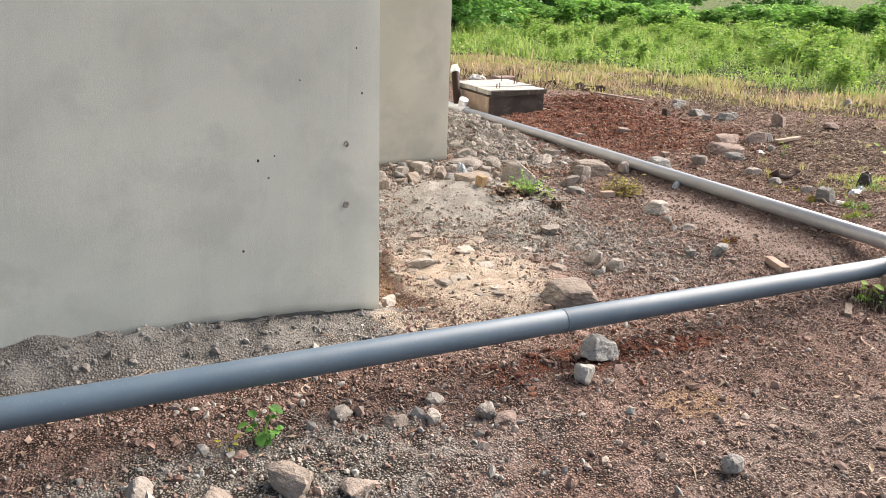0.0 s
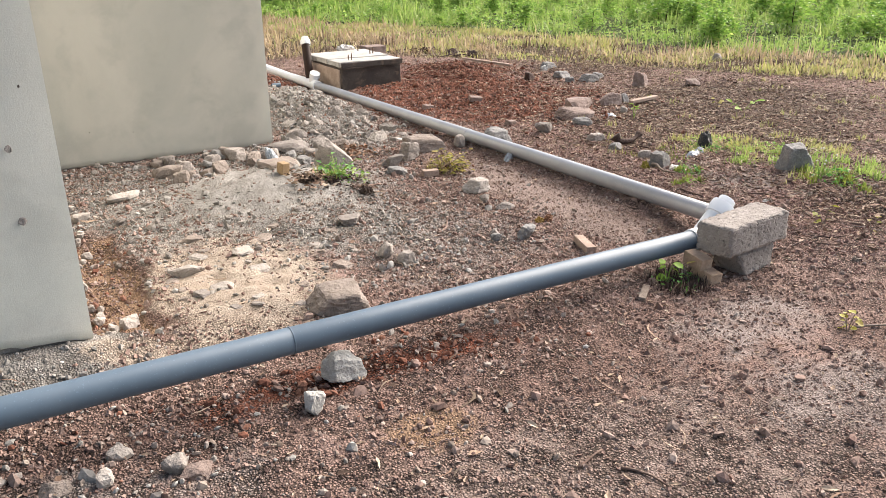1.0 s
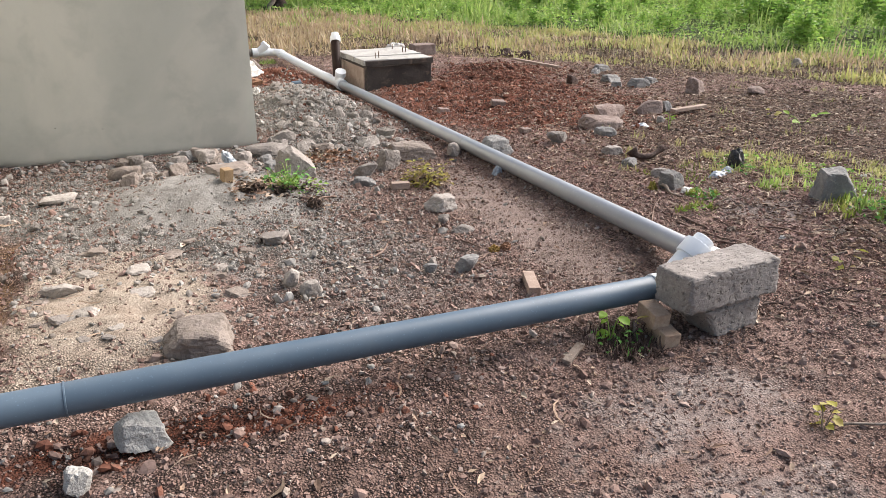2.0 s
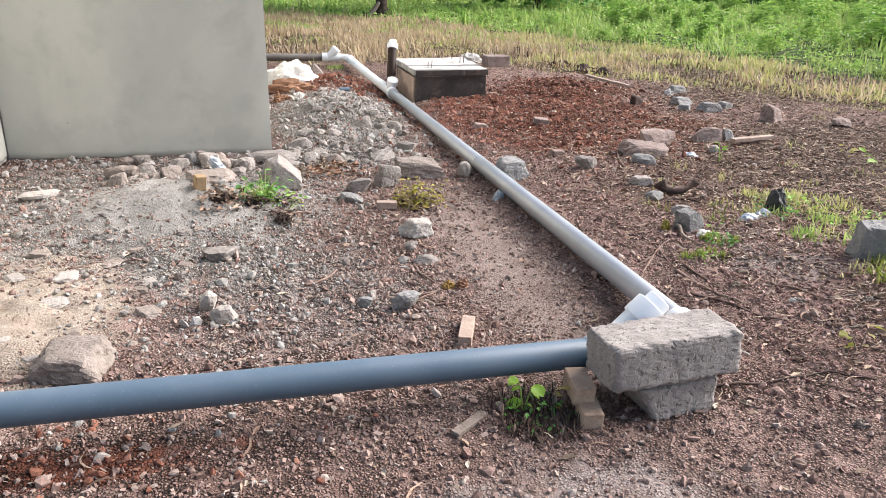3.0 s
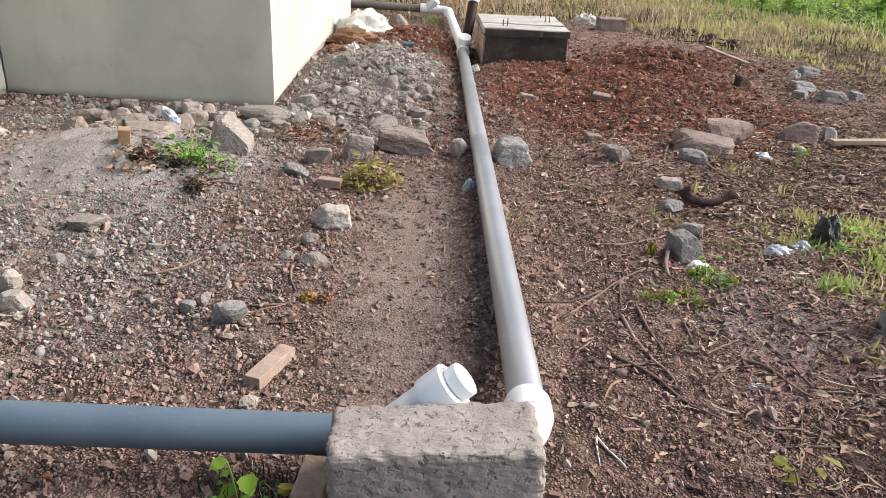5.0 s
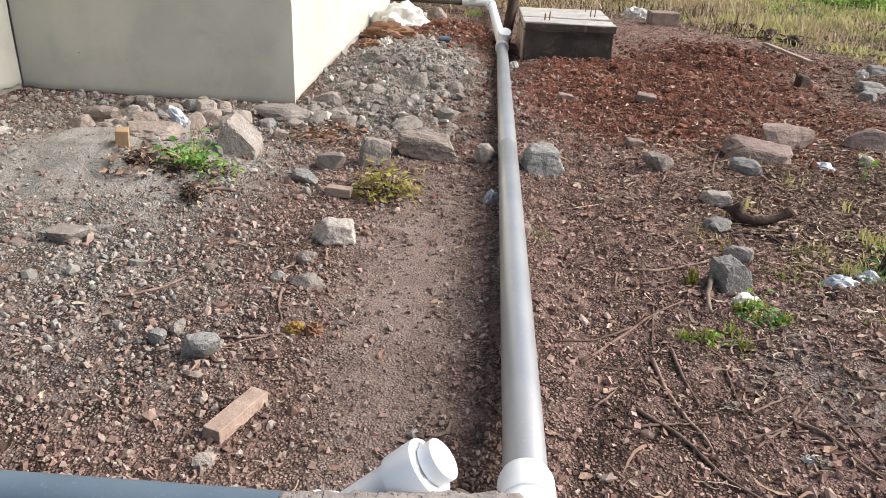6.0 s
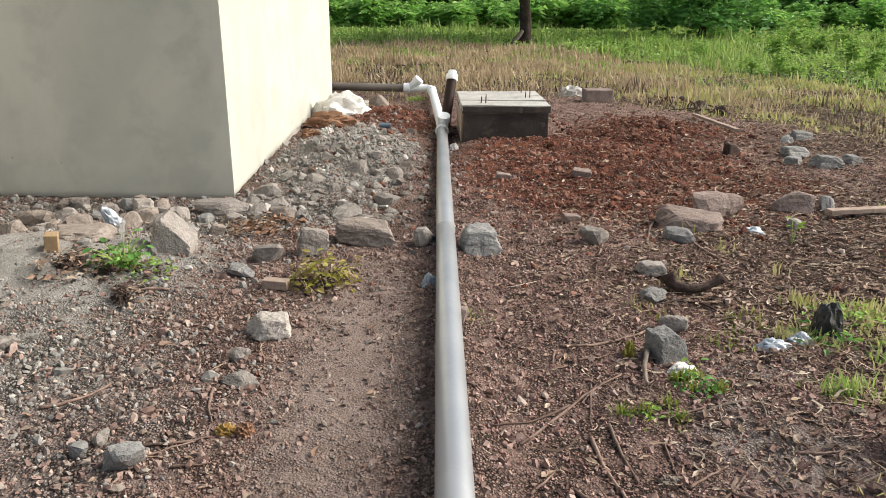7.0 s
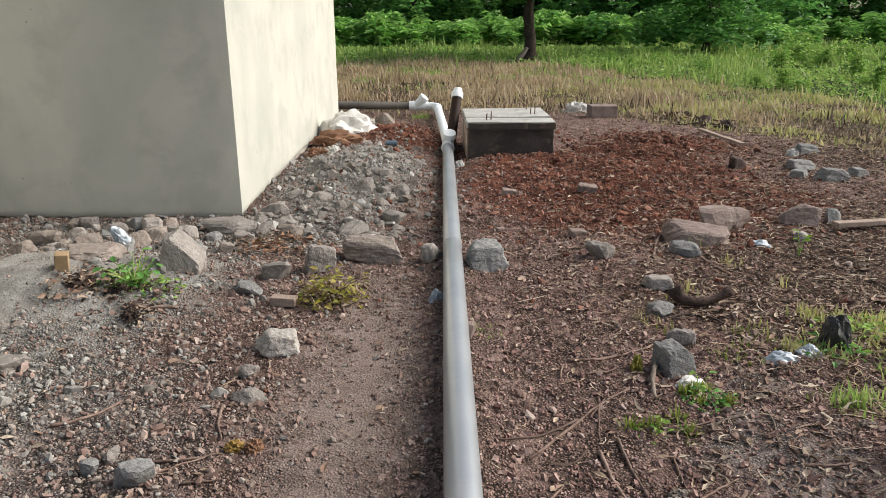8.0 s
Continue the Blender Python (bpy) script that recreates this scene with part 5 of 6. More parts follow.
crng = random.Random(21)
for i in range(48):
    y, w = crng.uniform(0.6, 3.1), crng.uniform(0.014, 0.05)
    x = -2.735 + crng.uniform(0.0, 0.09)
    rock("crumbled pale mortar at the wall foot", x, y, w, w * 0.7, CONCRETE, crng.uniform(0, 180), w * 0.8, crng.uniform(-15, 15), 0.0, "mortar_crumb", "mortar", 7, "mortar crumbs")
for i in range(40):
    x, w = crng.uniform(-2.65, -1.25), crng.uniform(0.015, 0.05)
    rock("grey cement crumb along the wall foot", x, 3.21 - crng.uniform(0.0, 0.22), w, w * 0.6, (CONCRETE, BLUESTONE)[i % 2], crng.uniform(0, 180), w * 0.8, 0, 0.0, "cement_crumb", "rubble", 7, "cement crumbs")
# loose twigs in the dead leaves
for i in range(34):
    x, y, a, n = crng.uniform(0.3, 1.35), crng.uniform(-0.45, 1.3), crng.uniform(0, 6.3), crng.uniform(0.05, 0.16)
    c, s, b = math.cos(a), math.sin(a), crng.uniform(-0.25, 0.25) * n
    stick([(x, y), (x + c * n - s * b, y + s * n + c * b), (x + 2 * c * n, y + 2 * s * n)], crng.uniform(0.003, 0.006), None if i % 3 else OLDWOOD)
stick([(-0.33, -0.69), (-0.22, -0.74), (-0.08, -0.83)], 0.007, OLDWOOD, "pale dry stalk beside a seedling", 0.01)
# weathered tangle by the block
stick([(-0.66, -0.05), (-0.58, -0.08), (-0.50, -0.06)], 0.004, ROOT, "dark weed stalk beside timber", 0.02)
stick([(-0.62, -0.12), (-0.57, -0.04), (-0.55, 0.01)], 0.004, ROOT, "dark weed stalk beside timber", 0.02)

# dead roots between the mound and the grass
for i, (x, y) in enumerate(((2.56, 7.56), (2.66, 7.1), (2.78, 6.76))):
    lying("root_clump", "dark dead root clump at the grass edge", "root", crumpled(31 + i, 0.26, 0.14, 0.07, ROOT, 6), x, y, 0.0, 0, 0, 40 * i, "roots by the grass")
    for k in range(4):
        a, n = crng.uniform(0, 6.3), crng.uniform(0.15, 0.3)
        stick([(x, y), (x + math.cos(a) * n, y + math.sin(a) * n * 0.6), (x + math.cos(a + 0.4) * n * 1.8, y + math.sin(a + 0.4) * n)], 0.012, ROOT, "dark dead root on the soil", 0.03)


# ---------------------------------------------------------------- plants near the camera
def leaf_mesh(length, width, material, bend=0.25, seed=0):
    """One broad leaf with a folded midrib, from its stalk outwards along x."""
    bm = bmesh.new()
    n, rows = 7, []
    for i in range(n + 1):
        t = i / n
        w = width * 0.5 * (math.sin(math.pi * min(1, t * 0.95 + 0.05)) ** 0.75) * (1 + 0.12 * math.sin(t * 19 + seed))
        z = -bend * length * t * t
        rows.append([bm.verts.new((length * t, s * w, z + abs(s) * w * 0.28 + 0.04 * width * math.sin(9 * t + s + seed))) for s in (-1, -0.5, 0, 0.5, 1)])
    for a, b in zip(rows, rows[1:]):
        for k in range(4):
            bm.faces.new((a[k], b[k], b[k + 1], a[k + 1]))
    return from_bm("leaf", bm, material, True)


def herb(name, label, x, y, size, leaves, material, seed, spread_out=1.0, leaf=0.4, slim=0.75, lean=(0, 0)):
    """A small weed: stems that fan out, with leaves at their ends and sides."""
    rng = random.Random(seed)
    z = float(top(x, y))
    p = thing(name, label, "plant", at=pose(x, y, z))
    blades = [leaf_mesh(size * leaf * k, size * leaf * slim * k, material, 0.25, i) for i, k in enumerate((1.0, 0.75, 0.55))]
    n = max(2, leaves // 3)
    for s in range(n):
        a = s * 2.4 + rng.uniform(-.4, .4)
        r = size * 0.55 * rng.uniform(0.3, 1.0) * spread_out
        end = Vector((math.cos(a) * r + lean[0], math.sin(a) * r + lean[1], size * rng.uniform(0.45, 1.0)))
        line = smooth_line([(0, 0, -0.01), end * 0.5 + Vector((0, 0, size * 0.1)), end], 4)
        part("stem", from_bm("stem", tube(line, [size * 0.02 * (1.2 - 0.7 * i / len(line)) for i in range(len(line))], 5), OLDWOOD if material is YLEAF else GREEN, True), p)
        for k in range(3):
            if s * 3 + k >= leaves:
                break
            q = line[-1 - k * 3]
            m = Matrix.Translation(q) @ Euler((rng.uniform(-.4, .4), rng.uniform(-.5, .35), a + rng.uniform(-1.3, 1.3))).to_matrix().to_4x4()
            part("leaf", blades[(s + k) % 3], p, at=m)
    return p


def tuft(name, label, x, y, n, height, radius, material, seed, wide=0.006, heads=0):
    """Short blades, and where heads are given in that many clumps with low leaves between."""
    rng = np.random.default_rng(seed)
    n, height = int(n * 2.6), height * 0.72
    if heads:
        ha, hr = rng.uniform(0, 2 * np.pi, heads), radius * 1.25 * rng.uniform(0, 1, heads) ** 0.5
        pick = rng.integers(0, heads, n)
        cx, cy = hr * np.cos(ha), hr * np.sin(ha)
        px, py = x + cx[pick] + rng.normal(0, radius * 0.17, n), y + cy[pick] + rng.normal(0, radius * 0.17, n)
    else:
        r, a = radius * rng.uniform(0, 1, n) ** 0.6, rng.uniform(0, 2 * np.pi, n)
        px, py = x + r * np.cos(a), y + r * np.sin(a)
    at = np.stack([px - x, py - y, top(px, py) - float(top(x, y)) - 0.004], 1)
    hgt = height * rng.uniform(0.4, 1.1, n)
    me = strewn("tuft", BLADE, BLADE_F, at, spins(n, rng, 1.1), np.stack([wide * rng.uniform(0.8, 1.8, n), hgt, hgt], 1), material, rng)
    thing(name, label, "grass", me, pose(x, y, float(top(x, y))), kind="stuff")


herb("weed", "bright green broad-leaved weed beside rubble", -1.26, 1.90, 0.13, 46, CROWN, 1, 1.7, 0.30, 0.6)
tuft("grass_tuft", "bright grass tuft beside rubble stones", -1.30, 1.93, 34, 0.11, 0.09, YELLOW, 31)
herb("weed", "yellowing dry weed on gravel", -0.50, 1.93, 0.13, 48, YLEAF, 2, 2.0, 0.30, 0.5)
tuft("dry_tuft", "dry yellow weed tuft on gravel", -0.50, 1.95, 36, 0.11, 0.15, STRAW, 32)
tuft("dry_tuft", "brown dried stalks by the wall corner", -0.95, 2.75, 40, 0.07, 0.2, STRAW, 33)
herb("weed", "small green weed under the pipe", -0.60, -0.03, 0.13, 6, LIME, 3, 0.5, 0.36, 0.85)
herb("weed", "small yellow-green weed beside timber", -0.52, -0.05, 0.11, 3, YLEAF, 4, 0.3, 0.38, 0.7)
tuft("grass_tuft", "dark tangled weed stalks below the pipe", -0.58, -0.07, 230, 0.075, 0.13, ROOT, 34, 0.004)
tuft("grass_tuft", "dry tangled stalks below the pipe", -0.57, -0.07, 60, 0.07, 0.13, LITTER, 46, 0.004)
tuft("grass_tuft", "green weed stalks below the pipe", -0.58, -0.06, 16, 0.06, 0.10, CROWN, 44, 0.006)
herb("weed", "green leafy weed on pebbly ground", -3.365, -0.14, 0.11, 18, CROWN, 5, 0.8, 0.42, 0.85)
herb("weed", "pale green seedling beside the weed", -3.47, -0.16, 0.06, 5, YLEAF, 6, 0.9, 0.5, 0.7)
herb("weed", "yellow-green seedling in dry stalks", 0.60, 0.07, 0.12, 6, YLEAF, 7, 0.8, 0.38, 0.8)
herb("weed", "yellow-green seedling on bare soil", 0.66, -0.14, 0.09, 4, YLEAF, 17, 0.8, 0.4, 0.8)
herb("weed", "low green weed on bare soil", 2.616, 2.227, 0.14, 8, LIME, 8, 1.5, 0.6, 0.6)
herb("weed", "yellow-green seedling on bare soil", 2.533, 2.433, 0.10, 5, YLEAF, 9, 1.0, 0.5, 0.8)
herb("weed", "yellow-green seedling in leaf litter", 1.623, 2.50, 0.13, 5, LIME, 10, 0.6, 0.4, 0.8)
herb("weed", "small green weed among twigs", 0.72, 1.12, 0.07, 9, WEED, 11, 0.8, 0.4, 0.6)
tuft("grass_tuft", "short yellow-green grass tuft by twigs", 0.535, 0.93, 70, 0.055, 0.08, LOWGRASS, 35, 0.006, 5)
tuft("grass_tuft", "short green grass tuft beside a rag", 0.72, 1.10, 80, 0.055, 0.06, LOWGRASS, 36, 0.007, 5)
tuft("grass_tuft", "green grass tuft beside a boulder", 1.22, 0.42, 150, 0.08, 0.17, LOWGRASS, 37, 0.008, 6)
tuft("grass_tuft", "leafy green grass tuft against a boulder", 1.42, 0.52, 260, 0.10, 0.20, GREEN, 47, 0.006, 9)
tuft("grass_tuft", "green grass tuft behind a boulder", 1.40, 1.00, 240, 0.09, 0.24, GREEN, 38, 0.007, 6)
tuft("grass_tuft", "yellow-green grass around a black bag", 1.42, 1.50, 240, 0.08, 0.22, YELLOW, 39, 0.007, 7)
tuft("grass_tuft", "yellow-green grass in leaf litter", 1.50, 1.70, 130, 0.06, 0.24, YELLOW, 40, 0.007, 7)
tuft("grass_tuft", "yellow-green grass in leaf litter", 1.80, 1.20, 230, 0.08, 0.3, YELLOW, 41, 0.007, 8)
tuft("grass_tuft", "thin yellow-green grass by a grey stone", 0.93, 1.52, 80, 0.045, 0.15, LOWGRASS, 42, 0.006, 6)
tuft("grass_tuft", "thin green grass at the pipe foot", 0.08, 1.58, 30, 0.03, 0.09, GREEN, 43)
tuft("grass_tuft", "green grass at the rear pipe", -0.30, 7.6, 80, 0.09, 0.1, GREEN, 45)

def leaf_patch(name, label, x, y, n, radius, height, size, material, seed):
    """Low leaves in a loose mound."""
    rng = np.random.default_rng(seed)
    r, a = radius * rng.uniform(0, 1, n) ** 0.7, rng.uniform(0, 2 * np.pi, n)
    px, py = x + r * np.cos(a), y + r * np.sin(a)
    z = top(px, py) - float(top(x, y)) + height * rng.uniform(0.05, 1, n) * (1 - 0.7 * (r / radius) ** 2)
    s = size * rng.uniform(0.5, 1.4, n)
    me = strewn("leaves", LEAF, LEAF_F, np.stack([px - x, py - y, z], 1), spins(n, rng, 0.7), np.stack([s, s * 0.7, s], 1), material, rng)
    thing(name, label, "plant", me, pose(x, y, float(top(x, y))), kind="stuff")


leaf_patch("low_weeds", "dark green leafy weeds beside rubble", -1.2, 1.89, 70, 0.13, 0.08, 0.03, WEED, 101)
leaf_patch("low_weeds", "dark green weed leaves by a root clump", -1.29, 1.92, 60, 0.10, 0.10, 0.03, CROWN, 102)
leaf_patch("dry_weeds", "yellowing leaves of a dry weed", -0.50, 1.92, 130, 0.14, 0.12, 0.036, YLEAF, 103)
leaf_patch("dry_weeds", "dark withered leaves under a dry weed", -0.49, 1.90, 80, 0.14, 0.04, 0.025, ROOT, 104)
leaf_patch("dry_weeds", "brown withered leaves on a dry weed", -0.49, 1.93, 80, 0.15, 0.10, 0.03, LITTER, 113)
leaf_patch("dry_weeds", "rust-coloured dead leaves by the wall corner", -0.86, 2.62, 120, 0.2, 0.05, 0.035, RUST, 114)
leaf_patch("dry_weeds", "brown withered leaves by the wall corner", -0.92, 2.72, 220, 0.2, 0.05, 0.03, LITTER, 105)
leaf_patch("dry_weeds", "brown dead leaves and roots beside a weed", -1.44, 1.86, 150, 0.15, 0.06, 0.034, LITTER, 115)
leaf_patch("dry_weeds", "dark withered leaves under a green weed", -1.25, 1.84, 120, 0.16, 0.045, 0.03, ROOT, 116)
leaf_patch("dry_weeds", "brown dead leaves around a small stump", -1.17, 1.69, 60, 0.09, 0.03, 0.03, LITTER, 117)
leaf_patch("low_weeds", "small green leaves beside a rag", 0.74, 1.07, 60, 0.08, 0.05, 0.02, CROWN, 106)
leaf_patch("low_weeds", "small green leaves among twigs", 0.55, 0.91, 36, 0.08, 0.03, 0.018, WEED, 107)
leaf_patch("low_weeds", "green leaves around a black bag", 1.27, 1.42, 70, 0.13, 0.05, 0.028, CROWN, 108)
leaf_patch("low_weeds", "bright green leaves behind a black bag", 1.45, 1.55, 120, 0.2, 0.05, 0.03, WEED, 109)
leaf_patch("low_weeds", "yellow-green leaves in leaf litter", 1.62, 1.08, 150, 0.3, 0.05, 0.028, WEED, 110)
leaf_patch("low_weeds", "green leaves at the foot of a boulder", 1.2, 0.42, 90, 0.16, 0.06, 0.026, CROWN, 111)
leaf_patch("low_weeds", "green leaf tangle beside the timber props", -0.57, -0.06, 36, 0.11, 0.06, 0.02, CROWN, 112)

herb("weed", "yellow-green seedling on grey gravel", -0.36, -0.69, 0.08, 14, YLEAF, 19, 1.0, 0.42, 0.85)
flower = herb("wild_flower", "thin wild plant with white flower heads", 1.08, 0.44, 0.20, 6, WEED, 12, 0.6, 0.18, 0.4)
frng = random.Random(4)
for i in range(9):
    head = rock_mesh(500 + i, 0.011, 0.011, 0.008, 7, 1, BLOSSOM)
    part("flower_head", head, flower, "white flower head", pose(frng.uniform(-.08, .05), frng.uniform(-.06, .06), frng.uniform(0.10, 0.20)))


# ---------------------------------------------------------------- what covers the ground
def scatter_gravel():
    rng = np.random.default_rng(11)

    def spots(n, fn):
        x, y = rng.uniform(-4.3, 5.6, n * 6), rng.uniform(-1.35, 9.0, n * 6)
        keep = rng.uniform(0, 1, n * 6) < fn(x, y)
        keep &= ~((x < -2.75) & (y > 0.52)) & ~((x < -1.19) & (y > 3.26)) & ~((x > 0.12) & (x < 0.9) & (y > 5.1) & (y < 6.1))
        return x[keep][:n], y[keep][:n]

    def lay(name, label, n, fn, mean, material, base, faces, flat=0.7):
        x, y = spots(n, fn)
        s = np.clip(rng.lognormal(math.log(mean), 0.42, len(x)), mean * 0.42, mean * 2.2)
        s = s * (1 - 0.3 * (1 - step(y, -0.7, 0.2)) * (mean < 0.007))
        size = np.stack([s * rng.uniform(0.7, 1.3, len(x)), s * rng.uniform(0.6, 1.1, len(x)), s * rng.uniform(0.4, 0.9, len(x)) * flat], 1)
        at = np.stack([x, y, top(x, y) + size[:, 2] * 0.35], 1)
        me = strewn(name, base, faces, at, spins(len(x), rng), size, material, rng, 0.32)
        thing(name, label, "gravel", me, kind="stuff")

    grey = lambda x, y: (1 - 0.95 * trench(x, y)) * (1 - 0.9 * np.clip(bump(x, y, -1.75, 2.0, 0.62, 0.48, 1.2), 0, 1)) * np.clip(bump(x, y, -1.95, 2.0, 1.0, 1.1) + bump(x, y, -0.65, 4.2, 0.5, 1.2) + skirt(x, y) * 5 + 0.6 * bump(x, y, -3.4, -0.5, 0.8, 0.5) + 0.7 * bump(x, y, -0.9, 2.9, 0.5, 0.4) + bump(x, y, -1.5, 1.0, 0.5, 0.4) * 0.7, 0, 1) * (1 - 0.92 * bump(x, y, -2.1, 0.9, 0.45, 0.55))
    red = lambda x, y: np.clip(bump(x, y, 1.1, 4.2, 1.0, 1.3) + bump(x, y, -0.5, 6, 0.5, 0.7) + bump(x, y, 1.8, 5.5, 0.7, 0.6) + 0.3 * trench(x, y) + bump(x, y, -2.0, -0.03, 0.7, 0.15) * 0.6, 0, 1)
    heap = lambda x, y: 1 - 0.95 * np.clip(bump(x, y, -1.68, 2.02, 0.6, 0.46, 1.3) + bump(x, y, -2.15, 0.85, 0.42, 0.5, 1.1), 0, 1)
    near = lambda x, y: (1 - np.clip(skirt(x, y) * 16, 0, 1)) * heap(x, y) * (1 - 0.5 * bump(x, y, -3.1, -0.38, 0.9, 0.36)) * np.exp(-np.clip(np.hypot(x + 0.8, y) - 2.4, 0, 9) / 2.2) * (1 - 0.8 * bump(x, y, -0.32, 1.2, 0.22, 1.2))
    lay("gravel", "loose fine reddish gravel beside the drain pipe", 44000, lambda x, y: step(x, 0.0, 0.15) * near(x, y) * (1 - 0.75 * red(x, y)) * (1 - step(x, 1.0, 1.8) * 0.7), 0.0056, REDGRAVEL, PEBBLE, PEBBLE_F, 0.95)
    lay("gravel", "loose fine brown gravel strewn over soil", 68000, lambda x, y: (1 - step(x, 0.0, 0.15)) * near(x, y) * (1 - 0.75 * red(x, y)) * (1 - 0.85 * grey(x, y)) * (1 - 0.5 * bump(x, y, -1.25, 1.0, 0.6, 0.7)), 0.0055, GRAVEL, PEBBLE, PEBBLE_F, 0.95)
    lay("gravel", "scattered brown pebbles on the soil", 2600, lambda x, y: near(x, y) * (1 - 0.5 * red(x, y)), 0.0105, GRAVEL, ICO, ICO_F, 0.9)
    lay("cement_chips", "crushed grey cement chips and mortar bits", 26000, grey, 0.0068, CHIPS, ICO, ICO_F, 0.9)
    lay("gravel", "pale tan pebbles strewn by the pipe", 4200, lambda x, y: np.clip(bump(x, y, -2.6, -0.45, 1.0, 0.5) + 0.7 * bump(x, y, -1.3, 0.9, 0.8, 0.8), 0, 1) * heap(x, y), 0.0082, TANCHIPS, ICO, ICO_F, 0.7)
    lay("cement_rubble", "small broken cement lumps", 2400, grey, 0.012, CHIPS, ICO, ICO_F, 0.8)
    lay("rubble_bits", "small broken stone bits on the rubble heap", 3000, lambda x, y: bump(x, y, -0.65, 4.2, 0.42, 1.1), 0.0135, CHIPS, ICO, ICO_F, 0.8)
    for seed in (601, 602, 603):
        base, faces = stone_base(seed)
        lay("rubble_bits", "angular broken stones between the larger rubble", 330, lambda x, y: np.clip(bump(x, y, -0.64, 3.7, 0.42, 1.2, 1.2), 0, 1) * (x < -0.1) * (y > 2.7), 0.021, CHIPS, base, faces, 0.9)
        lay("cement_rubble", "angular grey stone bits on pebbly ground", 150, lambda x, y: np.clip(bump(x, y, -1.4, 1.2, 0.45, 0.55) + bump(x, y, -1.6, 2.7, 0.9, 0.3) + 0.8 * bump(x, y, -3.3, -0.4, 0.7, 0.3), 0, 1) * heap(x, y), 0.0120, TANCHIPS, base, faces, 0.8)
    lay("gravel", "pale grey pebbles strewn among brown gravel", 15000, lambda x, y: np.clip(bump(x, y, -1.3, 1.1, 0.6, 0.75) + 0.35 * bump(x, y, -0.8, 0.6, 0.5, 0.6), 0, 1) * heap(x, y), 0.0058, TANCHIPS, ICO, ICO_F, 0.85)
    lay("soil_clods", "larger red soil clods on the mound", 1700, lambda x, y: red(x, y) * (y > 2.5), 0.017, CLODS, ICO, ICO_F, 0.75)
    lay("soil_clods", "loose crumbling red soil clods", 9500, red, 0.0105, CLODS, ICO, ICO_F, 0.8)

    def strips(name, label, n, fn, mean, material, wide, tilt, base, faces):
        x, y = spots(n, fn)
        s = np.clip(rng.lognormal(math.log(mean), 0.5, len(x)), mean * 0.35, mean * 2.8)
        at = np.stack([x, y, top(x, y) + rng.uniform(0.001, 0.012, len(x))], 1)
        me = strewn(name, base, faces, at, spins(len(x), rng, tilt), np.stack([s, wide * s * rng.uniform(0.5, 1.6, len(x)), s], 1), material, rng, 0.15)
        thing(name, label, "plant litter", me, kind="stuff")

    thick = lambda x, y: np.clip(bump(x, y, 1.9, 1.9, 1.1, 1.2, 1.1) + bump(x, y, 3.1, 2.7, 1.4, 1.3) + bump(x, y, 1.0, 2.0, 0.5, 0.5, 0.8) + bump(x, y, 3.2, 5.0, 1.3, 1.0, 0.8) + bump(x, y, 1.05, 0.1, 0.5, 0.65, 0.95) + 0.10 * step(x, 0.1, 0.9), 0, 1)
    thin = lambda x, y: np.clip(step(x, 0.2, 1.4) + 0.10, 0, 1) * np.clip(0.4 + 0.6 * thick(x, y), 0, 1) * (1 - 0.55 * red(x, y))
    strips("leaf_litter", "dead brown leaves curled on dark soil", 45000, lambda x, y: thick(x, y) * (1 - 0.3 * red(x, y)), 0.0095, LITTER, 0.8, 0.5, CRISP, CRISP_F)
    strips("dead_stalks", "thin dry stalks strewn over the soil", 40000, thin, 0.021, LITTER, 1.2, 0.3, CURL, CURL_F)
    strips("dead_stalks", "long curling dry stalks tangled over the litter", 3600, lambda x, y: np.clip(thick(x, y) + 0.12 * step(x, 0.4, 0.9), 0, 1) * (1 - 0.6 * red(x, y)) * (1 - 0.6 * bump(x, y, 0.85, 0.75, 0.35, 0.5)), 0.033, LITTER, 0.62, 0.2, CURL, CURL_F)
    strips("leaf_litter", "sparse dead leaf bits on gravel", 6000, lambda x, y: near(x, y) * heap(x, y) * 0.6, 0.009, LITTER, 0.9, 0.4, CRISP, CRISP_F)


scatter_gravel()


# ---------------------------------------------------------------- grass and weeds beyond the yard
def field(name, label, n, box, test, tall, wide, material, seed, lean=0.5, fade=9.0):
    rng = np.random.default_rng(seed)
    x, y = rng.uniform(box[0], box[1], n * 5), rng.uniform(box[2], box[3], n * 5)
    gap = np.array([noise.noise((a * 0.9, b * 0.9, seed)) for a, b in zip(x, y)])
    keep = (rng.uniform(0, 1, n * 5) < test(x, y) * np.clip(0.5 + 2.2 * gap, 0.03, 1)) & ~((x < -1.1) & (y < 7.5))
    x, y = x[keep][:n], y[keep][:n]
    m = len(x)
    s = tall * rng.lognormal(0, 0.35, m) * np.array([max(0.35, 0.9 + 1.1 * noise.noise((a * 0.7, b * 0.55, seed + 4)) + 0.7 * noise.noise((a * 2.6, b * 2.6, seed))) for a, b in zip(x, y)])
    far = 1 + np.clip(y - 8, 0, 30) / fade
    me = strewn(name, BLADE, BLADE_F, np.stack([x, y, top(x, y) - 0.01], 1), spins(m, rng, lean), np.stack([wide * far * rng.uniform(0.6, 1.4, m), s, s], 1), material, rng)
    thing(name, label, "grass", me, kind="stuff")


